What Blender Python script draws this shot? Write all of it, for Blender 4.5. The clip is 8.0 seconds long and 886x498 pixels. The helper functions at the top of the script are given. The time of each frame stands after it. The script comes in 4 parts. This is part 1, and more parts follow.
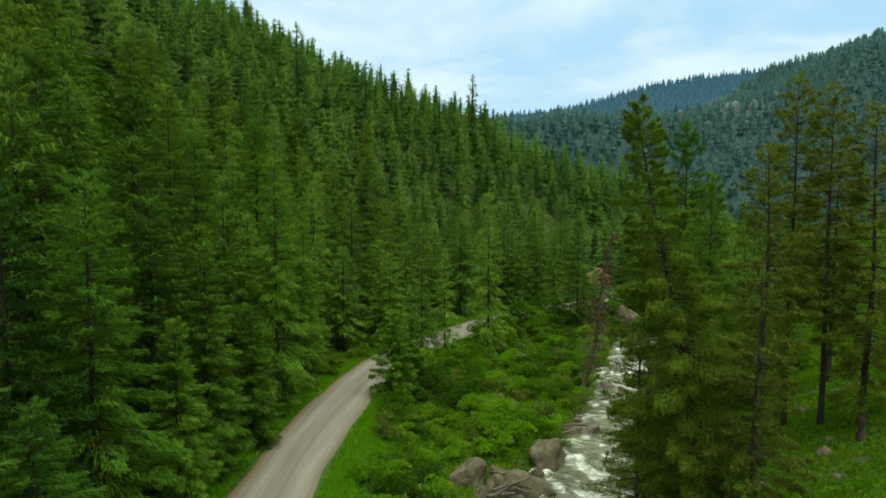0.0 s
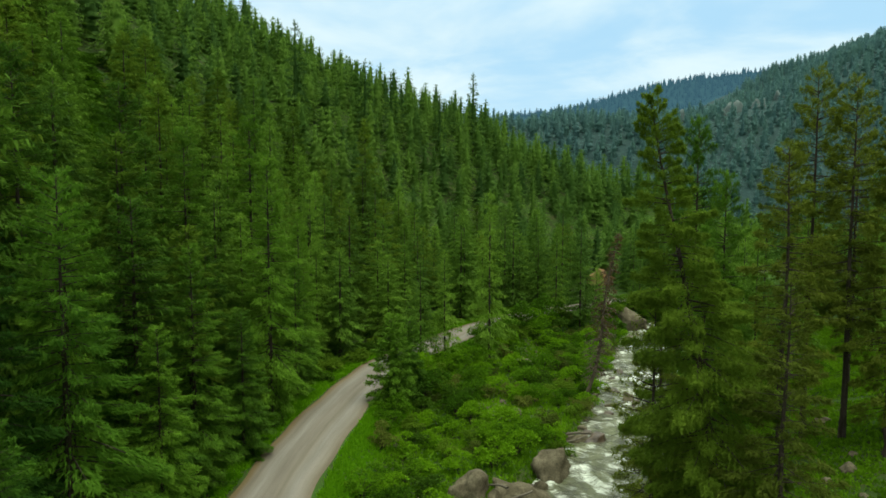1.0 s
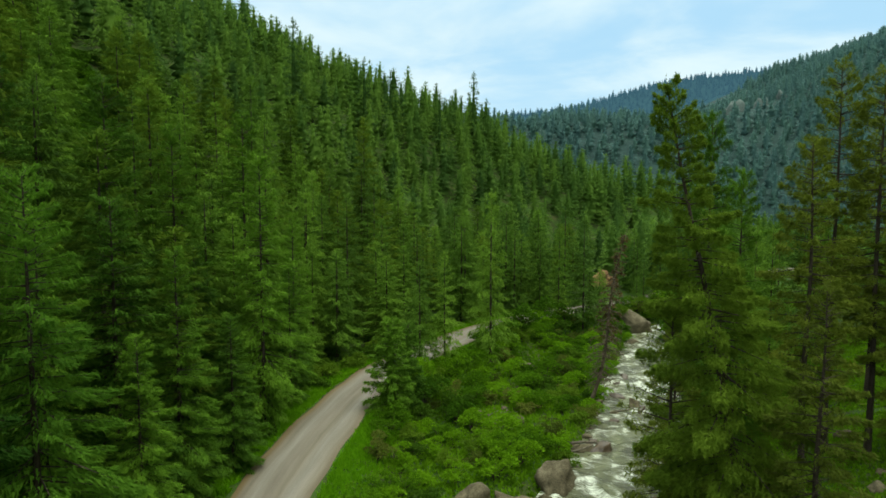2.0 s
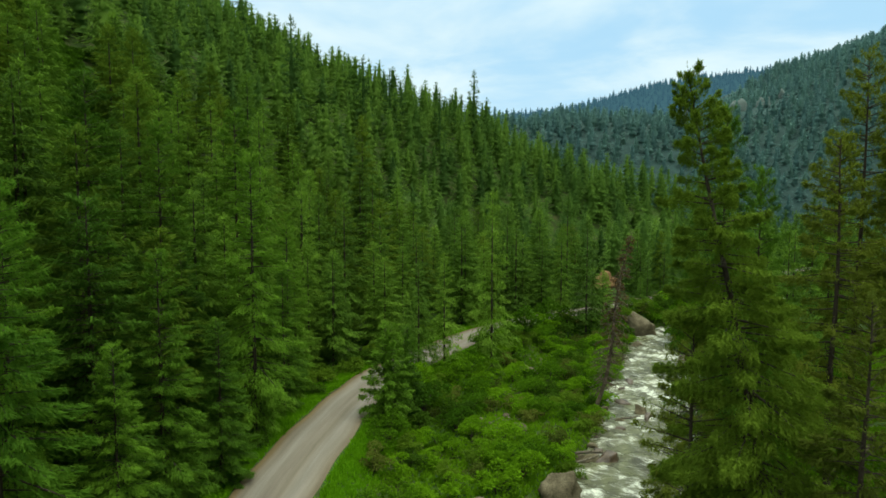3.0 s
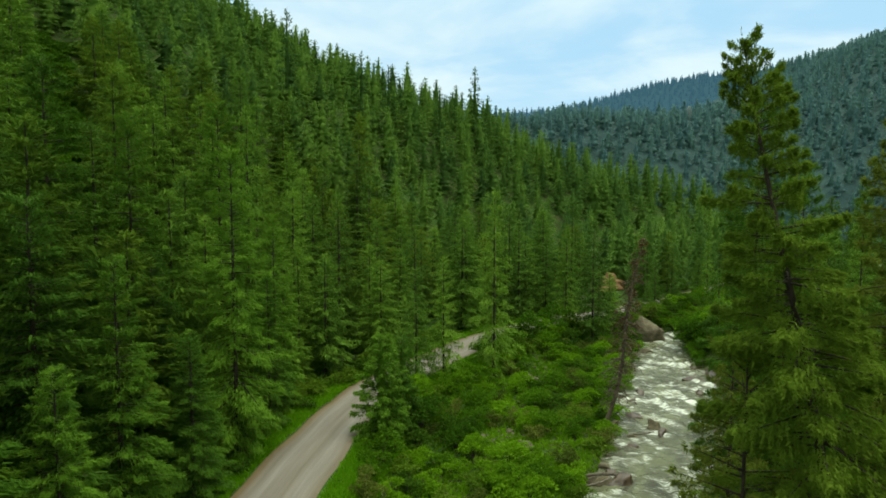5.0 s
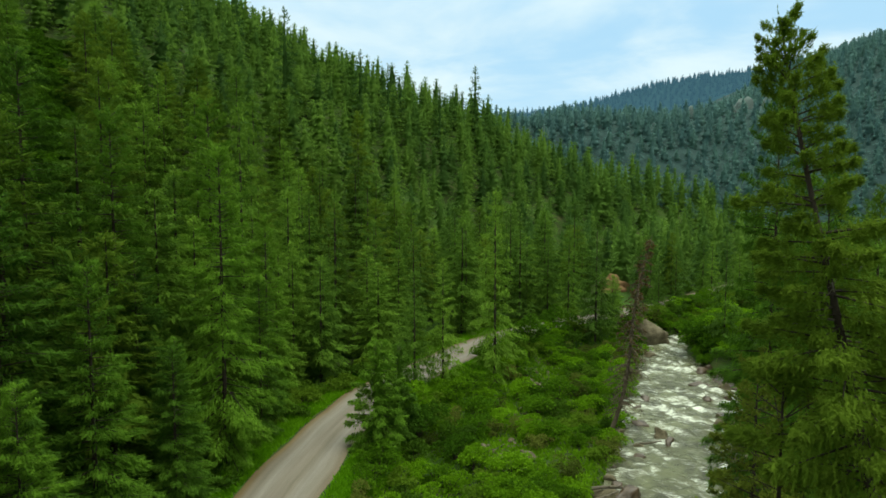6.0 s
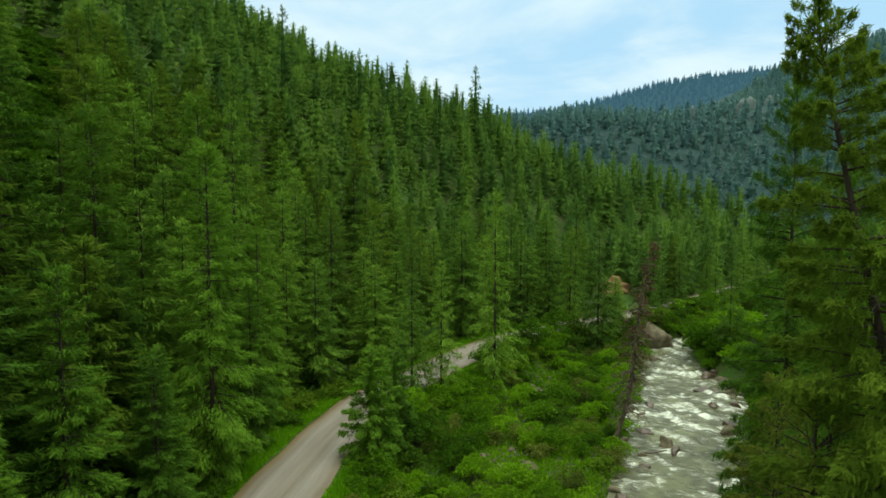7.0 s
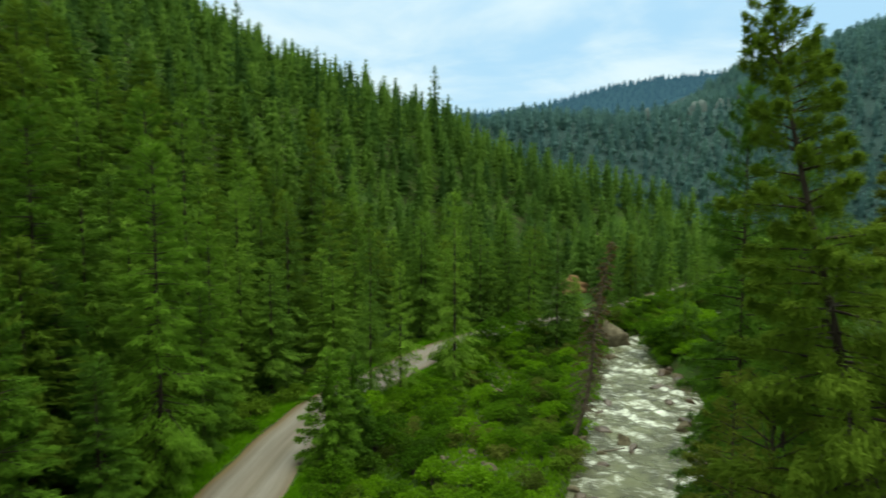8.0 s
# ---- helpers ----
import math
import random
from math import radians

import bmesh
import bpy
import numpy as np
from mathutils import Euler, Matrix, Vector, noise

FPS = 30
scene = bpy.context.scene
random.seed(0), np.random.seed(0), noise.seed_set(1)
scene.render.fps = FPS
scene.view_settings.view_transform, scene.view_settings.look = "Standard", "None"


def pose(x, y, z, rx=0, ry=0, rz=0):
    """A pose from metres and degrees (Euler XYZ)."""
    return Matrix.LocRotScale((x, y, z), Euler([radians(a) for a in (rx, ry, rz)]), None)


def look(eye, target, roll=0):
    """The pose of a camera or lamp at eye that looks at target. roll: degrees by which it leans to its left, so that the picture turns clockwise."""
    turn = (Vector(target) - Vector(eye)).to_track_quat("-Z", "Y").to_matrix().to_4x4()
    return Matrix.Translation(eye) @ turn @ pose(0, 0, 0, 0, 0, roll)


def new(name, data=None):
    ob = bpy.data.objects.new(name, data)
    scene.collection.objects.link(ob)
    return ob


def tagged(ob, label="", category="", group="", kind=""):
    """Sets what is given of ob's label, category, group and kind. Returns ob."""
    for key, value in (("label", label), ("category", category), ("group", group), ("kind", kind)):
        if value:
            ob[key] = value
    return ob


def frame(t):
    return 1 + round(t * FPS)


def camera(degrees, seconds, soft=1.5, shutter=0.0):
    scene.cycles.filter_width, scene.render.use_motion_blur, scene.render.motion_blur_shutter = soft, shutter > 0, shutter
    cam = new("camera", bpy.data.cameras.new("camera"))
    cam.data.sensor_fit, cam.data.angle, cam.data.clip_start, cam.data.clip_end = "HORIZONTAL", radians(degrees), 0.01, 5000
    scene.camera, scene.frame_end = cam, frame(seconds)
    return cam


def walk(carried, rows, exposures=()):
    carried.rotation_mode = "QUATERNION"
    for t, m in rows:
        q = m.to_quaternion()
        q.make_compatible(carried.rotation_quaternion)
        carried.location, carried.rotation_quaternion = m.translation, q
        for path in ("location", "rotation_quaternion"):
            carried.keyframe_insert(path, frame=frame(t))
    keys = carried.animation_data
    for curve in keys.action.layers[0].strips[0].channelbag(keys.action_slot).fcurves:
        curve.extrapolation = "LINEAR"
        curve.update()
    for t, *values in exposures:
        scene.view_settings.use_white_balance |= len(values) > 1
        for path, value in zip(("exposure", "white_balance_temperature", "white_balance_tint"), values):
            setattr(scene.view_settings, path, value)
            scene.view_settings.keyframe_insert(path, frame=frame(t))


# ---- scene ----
cam = camera(71.0, 8.0, soft=1.6, shutter=0.5)
# seconds, x, y, z, pitch, yaw
ROWS = [
    (0.0, 0.845, 1.60, 21.82, -4.40, 0.80), (0.5, 0.86, 2.90, 21.82, -4.40, 0.82), (1.0, 0.88, 4.20, 21.82, -4.40, 0.83),
    (1.5, 0.90, 5.53, 21.82, -4.40, 0.85), (3.0, 0.94, 9.62, 21.81, -4.42, 0.88), (3.5, 0.955, 10.96, 21.81, -4.43, 0.88),
    (4.0, 0.975, 12.28, 21.80, -4.43, 0.88), (4.5, 1.01, 13.60, 21.80, -4.43, 0.91), (6.0, 1.13, 17.55, 21.84, -4.43, 0.97),
    (6.5, 1.25, 18.80, 21.86, -4.41, 1.02), (7.0, 1.40, 19.82, 21.88, -4.38, 1.05), (7.5, 1.50, 20.42, 21.88, -4.37, 1.08),
    (7.6, 1.515, 20.48, 21.88, -4.37, 0.98), (7.7, 1.53, 20.52, 21.88, -4.37, 0.66), (7.8, 1.545, 20.55, 21.88, -4.37, -0.30),
    (7.9, 1.56, 20.57, 21.88, -4.37, -1.32), (8.0, 1.58, 20.58, 21.87, -4.37, -2.62)]
walk(cam, [(t, pose(x, y, z, 90 + p, 0, w)) for t, x, y, z, p, w in ROWS], exposures=[(0.0, 0.04, 6500, 4), (8.0, 0.04, 6500, 4)])

# ---- light: a bright, thinly clouded sky and a soft sun ----
SUN_UP, SUN_TURN = radians(68), radians(122)
world = bpy.data.worlds.new("cloudy_sky")
scene.world = world
world.use_nodes = True
wt = world.node_tree
wt.nodes.clear()


def node(tree, kind, **values):
    n = tree.nodes.new(kind)
    for k, v in values.items():
        if k in n.inputs:
            n.inputs[k].default_value = v
        else:
            setattr(n, k, v)
    return n


def link(tree, a, out, b, to):
    tree.links.new(a.outputs[out], b.inputs[to])


sky = node(wt, "ShaderNodeTexSky", sky_type="NISHITA", sun_disc=False, sun_elevation=SUN_UP, sun_rotation=SUN_TURN, air_density=1.3, dust_density=1.0)
coord = node(wt, "ShaderNodeTexCoord")
part_xyz = node(wt, "ShaderNodeSeparateXYZ")
link(wt, coord, "Generated", part_xyz, "Vector")
up = node(wt, "ShaderNodeMath", operation="ADD")
up.inputs[1].default_value = 0.22
link(wt, part_xyz, "Z", up, 0)
lift = node(wt, "ShaderNodeMath", operation="MAXIMUM")
lift.inputs[1].default_value = 0.06
link(wt, up, 0, lift, 0)
flat = node(wt, "ShaderNodeVectorMath", operation="DIVIDE")
lift3 = node(wt, "ShaderNodeCombineXYZ")
for k in ("X", "Y", "Z"):
    link(wt, lift, 0, lift3, k)
link(wt, coord, "Generated", flat, 0)
link(wt, lift3, 0, flat, 1)
stretch = node(wt, "ShaderNodeMapping")
stretch.inputs["Scale"].default_value = (0.9, 1.0, 1.0)
stretch.inputs["Location"].default_value = (3.7, 1.2, 0.0)
stretch.inputs["Rotation"].default_value = (0.0, 0.0, 0.5)
link(wt, flat, 0, stretch, "Vector")
clouds = node(wt, "ShaderNodeTexNoise", Scale=1.7, Detail=5.0, Roughness=0.55, Distortion=0.35)
link(wt, stretch, 0, clouds, "Vector")
cover = node(wt, "ShaderNodeMapRange", interpolation_type="SMOOTHSTEP")
cover.inputs["From Min"].default_value, cover.inputs["From Max"].default_value = 0.33, 0.66
cover.inputs["To Min"].default_value, cover.inputs["To Max"].default_value = 0.0, 1.0
link(wt, clouds, 0, cover, 0)
veil = node(wt, "ShaderNodeMix", data_type="RGBA")
veil.inputs[6].default_value = (4.9, 7.8, 10.4, 1)
veil.inputs[7].default_value = (8.5, 10.1, 10.8, 1)
link(wt, cover, 0, veil, 0)
mixed = node(wt, "ShaderNodeMix", data_type="RGBA")
mixed.inputs[0].default_value = 0.86
link(wt, sky, 0, mixed, 6)
link(wt, veil, 2, mixed, 7)
# a clouded sky is brightest overhead
zenith = node(wt, "ShaderNodeMapRange", interpolation_type="SMOOTHSTEP")
zenith.inputs["From Min"].default_value, zenith.inputs["From Max"].default_value = 0.25, 0.95
zenith.inputs["To Min"].default_value, zenith.inputs["To Max"].default_value = 0.0, 1.0
link(wt, part_xyz, "Z", zenith, 0)
overhead = node(wt, "ShaderNodeMix", data_type="RGBA")
overhead.inputs[7].default_value = (21.5, 22.6, 20.6, 1)
link(wt, zenith, 0, overhead, 0)
link(wt, mixed, 2, overhead, 6)
back = node(wt, "ShaderNodeBackground", Strength=0.1)
link(wt, overhead, 2, back, "Color")
wo = node(wt, "ShaderNodeOutputWorld")
link(wt, back, 0, wo, 0)

sun = new("sun", bpy.data.lights.new("sun", "SUN"))
sun.data.energy, sun.data.angle, sun.data.color = 1.5, radians(35), (1.0, 0.95, 0.84)
sun_from = Vector((math.sin(SUN_TURN) * math.cos(SUN_UP), math.cos(SUN_TURN) * math.cos(SUN_UP), math.sin(SUN_UP)))
sun.matrix_world = look(sun_from * 200, (0, 0, 0))


# ---- materials ----
def material(name):
    m = bpy.data.materials.new(name)
    m.use_nodes = True
    t = m.node_tree
    t.nodes.clear()
    out = node(t, "ShaderNodeOutputMaterial")
    return m, t, out


def ramp(t, stops):
    r = node(t, "ShaderNodeValToRGB")
    while len(r.color_ramp.elements) < len(stops):
        r.color_ramp.elements.new(0.5)
    for e, (p, c) in zip(r.color_ramp.elements, stops):
        e.position, e.color = p, (*c, 1)
    return r


def tex(t, scale, detail=4.0, rough=0.55, where="Object", stretch3=(1, 1, 1), distort=0.0):
    c = node(t, "ShaderNodeTexCoord") if where != "World" else node(t, "ShaderNodeNewGeometry")
    mp = node(t, "ShaderNodeMapping")
    mp.inputs["Scale"].default_value = stretch3
    link(t, c, "Position" if where == "World" else where, mp, 0)
    n = node(t, "ShaderNodeTexNoise", Scale=scale, Detail=detail, Roughness=rough, Distortion=distort)
    link(t, mp, 0, n, "Vector")
    return n


def blend(t, fac, a, b, mode="MIX"):
    m = node(t, "ShaderNodeMix", data_type="RGBA", blend_type=mode)
    for key, v in ((0, fac), (6, a), (7, b)):
        if isinstance(v, (int, float)):
            m.inputs[key].default_value = v
        elif isinstance(v, tuple):
            m.inputs[key].default_value = (*v, 1)
        else:
            t.links.new(v, m.inputs[key])
    return m.outputs[2]


def foliage(name, dark, mid, light, glow=None, clear=0.3, by_tree=False):
    """Leaves: colour by thing, by clump and by leaf; part of the light passes through. glow: emission added as haze."""
    m, t, out = material(name)
    oi = node(t, "ShaderNodeObjectInfo")
    geo = node(t, "ShaderNodeNewGeometry")
    big = tex(t, 0.11, 2.0, where="World")
    r1 = ramp(t, [(0.25, dark), (0.5, mid), (0.78, light)])
    mixv = node(t, "ShaderNodeMath", operation="MULTIPLY_ADD")
    mixv.inputs[1].default_value, mixv.inputs[2].default_value = 0.6, 0.0
    if by_tree:                     # joined woods: a tone for each tree
        link(t, node(t, "ShaderNodeAttribute", attribute_name="tone"), "Fac", mixv, 0)
    else:
        link(t, oi, "Random", mixv, 0)
    add = node(t, "ShaderNodeMath", operation="MULTIPLY_ADD")
    add.inputs[1].default_value = 0.5
    link(t, big, 0, add, 0)
    link(t, mixv, 0, add, 2)
    isl = node(t, "ShaderNodeMath", operation="MULTIPLY_ADD")
    isl.inputs[1].default_value = 0.22
    link(t, geo, "Random Per Island", isl, 0)
    link(t, add, 0, isl, 2)
    sub = node(t, "ShaderNodeMath", operation="SUBTRACT")
    sub.inputs[1].default_value = 0.11
    link(t, isl, 0, sub, 0)
    link(t, sub, 0, r1, 0)
    d = node(t, "ShaderNodeBsdfPrincipled", Roughness=0.8)
    d.inputs["Specular IOR Level"].default_value = 0.03
    tr = node(t, "ShaderNodeBsdfTranslucent")
    link(t, r1, 0, d, "Base Color")
    link(t, r1, 0, tr, "Color")
    mx = node(t, "ShaderNodeMixShader")
    mx.inputs[0].default_value = clear
    link(t, d, 0, mx, 1)
    link(t, tr, 0, mx, 2)
    # haze over far trees, added as a faint glow of the needles
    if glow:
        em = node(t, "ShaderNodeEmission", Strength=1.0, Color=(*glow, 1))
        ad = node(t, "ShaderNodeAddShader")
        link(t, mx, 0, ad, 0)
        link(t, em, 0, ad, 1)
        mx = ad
    link(t, mx, 0, out, 0)
    return m


def rough_surface(name, stops, scale, fine, bump, rough=0.85, where="Object", stretch3=(1, 1, 1), bump_depth=0.05, extra=None):
    m, t, out = material(name)
    n1 = tex(t, scale, 5.0, where=where, stretch3=stretch3)
    n2 = tex(t, fine, 6.0, 0.65, where=where, stretch3=stretch3)
    r = ramp(t, stops)
    link(t, n1, 0, r, 0)
    g = ramp(t, [(0.3, (0.55, 0.55, 0.55)), (0.7, (1.25, 1.25, 1.25))])
    link(t, n2, 0, g, 0)
    col = blend(t, 1.0, r.outputs[0], g.outputs[0], "MULTIPLY")
    if extra:
        col = extra(t, col)
    d = node(t, "ShaderNodeBsdfPrincipled", Roughness=rough)
    d.inputs["Specular IOR Level"].default_value = 0.5 if rough < 0.5 else 0.08
    t.links.new(col, d.inputs["Base Color"])
    b = node(t, "ShaderNodeBump", Strength=bump, Distance=bump_depth)
    link(t, n2, 0, b, "Height")
    link(t, b, 0, d, "Normal")
    link(t, d, 0, out, 0)
    return m


FIR = foliage("fir_needles", (0.064, 0.126, 0.018), (0.1, 0.194, 0.021), (0.158, 0.28, 0.028), clear=0.34)
PINE = foliage("pine_needles", (0.082, 0.112, 0.015), (0.126, 0.166, 0.019), (0.178, 0.222, 0.025), clear=0.45)
# darker copy of the spruce needles, with shade put into the colour
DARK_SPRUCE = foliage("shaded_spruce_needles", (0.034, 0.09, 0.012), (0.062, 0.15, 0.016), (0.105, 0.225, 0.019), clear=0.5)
YELLOW_FIR = foliage("sunny_fir_needles", (0.048, 0.095, 0.01), (0.08, 0.144, 0.013), (0.126, 0.2, 0.018), clear=0.42)
SPRUCE = foliage("spruce_needles", (0.052, 0.118, 0.014), (0.084, 0.178, 0.016), (0.132, 0.26, 0.021), clear=0.34)
HILL_FIR = foliage("hill_fir_needles", (0.066, 0.134, 0.03), (0.104, 0.2, 0.034), (0.156, 0.272, 0.04), clear=0.34, by_tree=True)
# far hill needles: the blue of the air mixed into their colour
FAR_HAZE_FIR = foliage("haze_tinted_far_needles", (0.125, 0.235, 0.222), (0.14, 0.258, 0.235), (0.155, 0.28, 0.235), clear=0.55, by_tree=True)
# ridge needles: their blue glow stands for haze
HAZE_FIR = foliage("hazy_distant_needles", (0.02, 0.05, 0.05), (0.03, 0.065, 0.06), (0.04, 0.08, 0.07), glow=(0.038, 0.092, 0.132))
LEAF = foliage("willow_leaves", (0.038, 0.094, 0.006), (0.082, 0.182, 0.007), (0.148, 0.3, 0.009), clear=0.45)
BRUSH = foliage("grey_green_brush_leaves", (0.045, 0.1, 0.009), (0.08, 0.155, 0.012), (0.125, 0.215, 0.016), clear=0.45)
OLIVE = foliage("olive_willow_leaves", (0.05, 0.078, 0.012), (0.088, 0.124, 0.018), (0.14, 0.172, 0.028), clear=0.45)
GRASS = foliage("grass_blades", (0.055, 0.15, 0.004), (0.09, 0.245, 0.005), (0.14, 0.32, 0.008), clear=0.5)
SNAG_WOOD = rough_surface("dry_brown_wood", [(0.3, (0.08, 0.064, 0.042)), (0.7, (0.17, 0.138, 0.095))], 1.5, 14.0, 0.6)
DEAD = foliage("dead_red_needles", (0.09, 0.06, 0.02), (0.15, 0.09, 0.03), (0.2, 0.12, 0.04))
BARK = rough_surface("dark_bark", [(0.3, (0.035, 0.027, 0.02)), (0.7, (0.085, 0.066, 0.05))], 1.2, 9.0, 0.8, stretch3=(1, 1, 0.25))
GREY_WOOD = rough_surface("weathered_wood", [(0.3, (0.09, 0.078, 0.056)), (0.7, (0.2, 0.175, 0.13))], 1.5, 14.0, 0.6, stretch3=(0.3, 1, 1))
ROCK = rough_surface("granite", [(0.25, (0.054, 0.046, 0.026)), (0.5, (0.118, 0.102, 0.062)), (0.75, (0.2, 0.176, 0.112))], 0.9, 6.0, 1.0, where="World")
WET_ROCK = rough_surface("wet_rock", [(0.3, (0.035, 0.024, 0.013)), (0.7, (0.115, 0.08, 0.045))], 1.0, 8.0, 0.6, rough=0.35, where="World")
CUTBANK = rough_surface("orange_soil", [(0.3, (0.16, 0.1, 0.045)), (0.7, (0.27, 0.165, 0.08))], 0.5, 3.0, 0.7, where="World")
# ground of the far hill, haze blue put into its colour like its trees
FAR_HAZE_FLOOR = rough_surface("haze_tinted_far_slope", [(0.3, (0.027, 0.056, 0.052)), (0.7, (0.037, 0.071, 0.062))], 0.08, 0.6, 0.6, where="World")
CLIFF = rough_surface("pale_outcrop", [(0.3, (0.08, 0.11, 0.1)), (0.7, (0.15, 0.19, 0.17))], 0.25, 2.5, 1.0, where="World")


def forest_floor(t, col):
    n = tex(t, 0.16, 5.0, 0.6, where="World")
    r = ramp(t, [(0.42, (0, 0, 0)), (0.6, (1, 1, 1))])
    link(t, n, 0, r, 0)
    return blend(t, r.outputs[0], col, (0.04, 0.088, 0.012))


GROUND = rough_surface("forest_floor", [(0.25, (0.034, 0.042, 0.014)), (0.5, (0.042, 0.066, 0.016)), (0.75, (0.08, 0.064, 0.03))], 0.35, 5.0, 0.6, where="World", bump_depth=0.12, extra=forest_floor)


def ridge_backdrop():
    """The distant ridges, a mile off; blue emission is added for the air before them."""
    m, t, out = material("haze_glow_ridge_slopes")
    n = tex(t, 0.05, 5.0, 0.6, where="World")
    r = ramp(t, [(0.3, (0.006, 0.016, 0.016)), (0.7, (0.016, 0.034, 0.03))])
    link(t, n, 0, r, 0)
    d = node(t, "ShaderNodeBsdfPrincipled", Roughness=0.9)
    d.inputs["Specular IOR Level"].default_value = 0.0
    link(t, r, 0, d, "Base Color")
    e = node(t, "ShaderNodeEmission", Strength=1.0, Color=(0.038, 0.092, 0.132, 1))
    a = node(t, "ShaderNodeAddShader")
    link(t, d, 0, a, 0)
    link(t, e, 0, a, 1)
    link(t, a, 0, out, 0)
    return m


RIDGE = ridge_backdrop()


def road_material():
    m, t, out = material("packed_gravel")
    uv = node(t, "ShaderNodeUVMap", uv_map="along")
    sep = node(t, "ShaderNodeSeparateXYZ")
    link(t, uv, 0, sep, 0)
    wob = tex(t, 0.25, 3.0, where="World")
    shift = node(t, "ShaderNodeMath", operation="MULTIPLY_ADD")
    shift.inputs[1].default_value, shift.inputs[2].default_value = 0.05, -0.025
    link(t, wob, 0, shift, 0)
    u = node(t, "ShaderNodeMath", operation="ADD")
    link(t, sep, "X", u, 0)
    link(t, shift, 0, u, 1)
    across = ramp(t, [(0, (0.124, 0.083, 0.029)), (0.06, (0.147, 0.106, 0.046)), (0.11, (0.174, 0.145, 0.098)), (0.28, (0.221, 0.204, 0.162)), (0.42, (0.178, 0.154, 0.115)), (0.5, (0.206, 0.181, 0.138)), (0.58, (0.164, 0.141, 0.098)), (0.72, (0.225, 0.207, 0.167)), (0.88, (0.188, 0.163, 0.119)), (1, (0.141, 0.104, 0.052))])
    link(t, u, 0, across, 0)
    n1 = node(t, "ShaderNodeTexNoise", Scale=1.0, Detail=4.0, Roughness=0.6)
    long = node(t, "ShaderNodeMapping")
    long.inputs["Scale"].default_value = (9.0, 0.07, 1)
    link(t, uv, 0, long, 0)
    link(t, long, 0, n1, "Vector")
    g1 = ramp(t, [(0.3, (0.78, 0.77, 0.74)), (0.7, (1.18, 1.18, 1.2))])
    link(t, n1, 0, g1, 0)
    n2 = tex(t, 16.0, 5.0, 0.7, where="World")
    g2 = ramp(t, [(0.3, (0.72, 0.72, 0.72)), (0.7, (1.04, 1.04, 1.04))])
    link(t, n2, 0, g2, 0)
    col = blend(t, 1.0, blend(t, 1.0, across.outputs[0], g1.outputs[0], "MULTIPLY"), g2.outputs[0], "MULTIPLY")
    d = node(t, "ShaderNodeBsdfPrincipled", Roughness=0.9)
    t.links.new(col, d.inputs["Base Color"])
    b = node(t, "ShaderNodeBump", Strength=0.5, Distance=0.03)
    link(t, n2, 0, b, "Height")
    link(t, b, 0, d, "Normal")
    link(t, d, 0, out, 0)
    return m


ROAD = road_material()


def water_material():
    m, t, out = material("white_water")
    uv = node(t, "ShaderNodeUVMap", uv_map="along")

    def streak(scale, sx, sy, detail, distort):
        mp = node(t, "ShaderNodeMapping")
        mp.inputs["Scale"].default_value = (sx, sy, 1)
        link(t, uv, 0, mp, 0)
        n = node(t, "ShaderNodeTexNoise", Scale=scale, Detail=detail, Roughness=0.62, Distortion=distort)
        link(t, mp, 0, n, "Vector")
        return n
    big = streak(0.3, 1.0, 0.75, 3.0, 0.8)
    mid = streak(1.15, 0.45, 1.45, 7.0, 1.0)
    fine = streak(5.5, 0.5, 1.2, 7.0, 1.0)
    froth = node(t, "ShaderNodeAttribute", attribute_name="froth")
    a = node(t, "ShaderNodeMath", operation="MULTIPLY_ADD")
    a.inputs[1].default_value = 0.34
    link(t, froth, "Fac", a, 0)
    link(t, mid, 0, a, 2)
    b = node(t, "ShaderNodeMath", operation="MULTIPLY_ADD")
    b.inputs[1].default_value = 0.55
    link(t, fine, 0, b, 0)
    link(t, a, 0, b, 2)
    foam = ramp(t, [(0.43, (0.02, 0.02, 0.02)), (0.5, (0.24, 0.24, 0.24)), (0.6, (1, 1, 1))])
    sc = node(t, "ShaderNodeMath", operation="MULTIPLY")
    sc.inputs[1].default_value = 0.5
    link(t, b, 0, sc, 0)
    link(t, sc, 0, foam, 0)
    deep = ramp(t, [(0.35, (0.05, 0.05, 0.026)), (0.65, (0.125, 0.135, 0.066))])
    link(t, big, 0, deep, 0)
    col = blend(t, foam.outputs[0], deep.outputs[0], (0.7, 0.74, 0.62))
    rr = node(t, "ShaderNodeMapRange")
    rr.inputs["To Min"].default_value, rr.inputs["To Max"].default_value = 0.12, 0.7
    link(t, foam, 0, rr, 0)
    d = node(t, "ShaderNodeBsdfPrincipled", IOR=1.2)
    t.links.new(col, d.inputs["Base Color"])
    link(t, rr, 0, d, "Roughness")
    bp = node(t, "ShaderNodeBump", Strength=0.7, Distance=0.12)
    link(t, b, 0, bp, "Height")
    link(t, bp, 0, d, "Normal")
    link(t, d, 0, out, 0)
    return m


WATER = water_material()


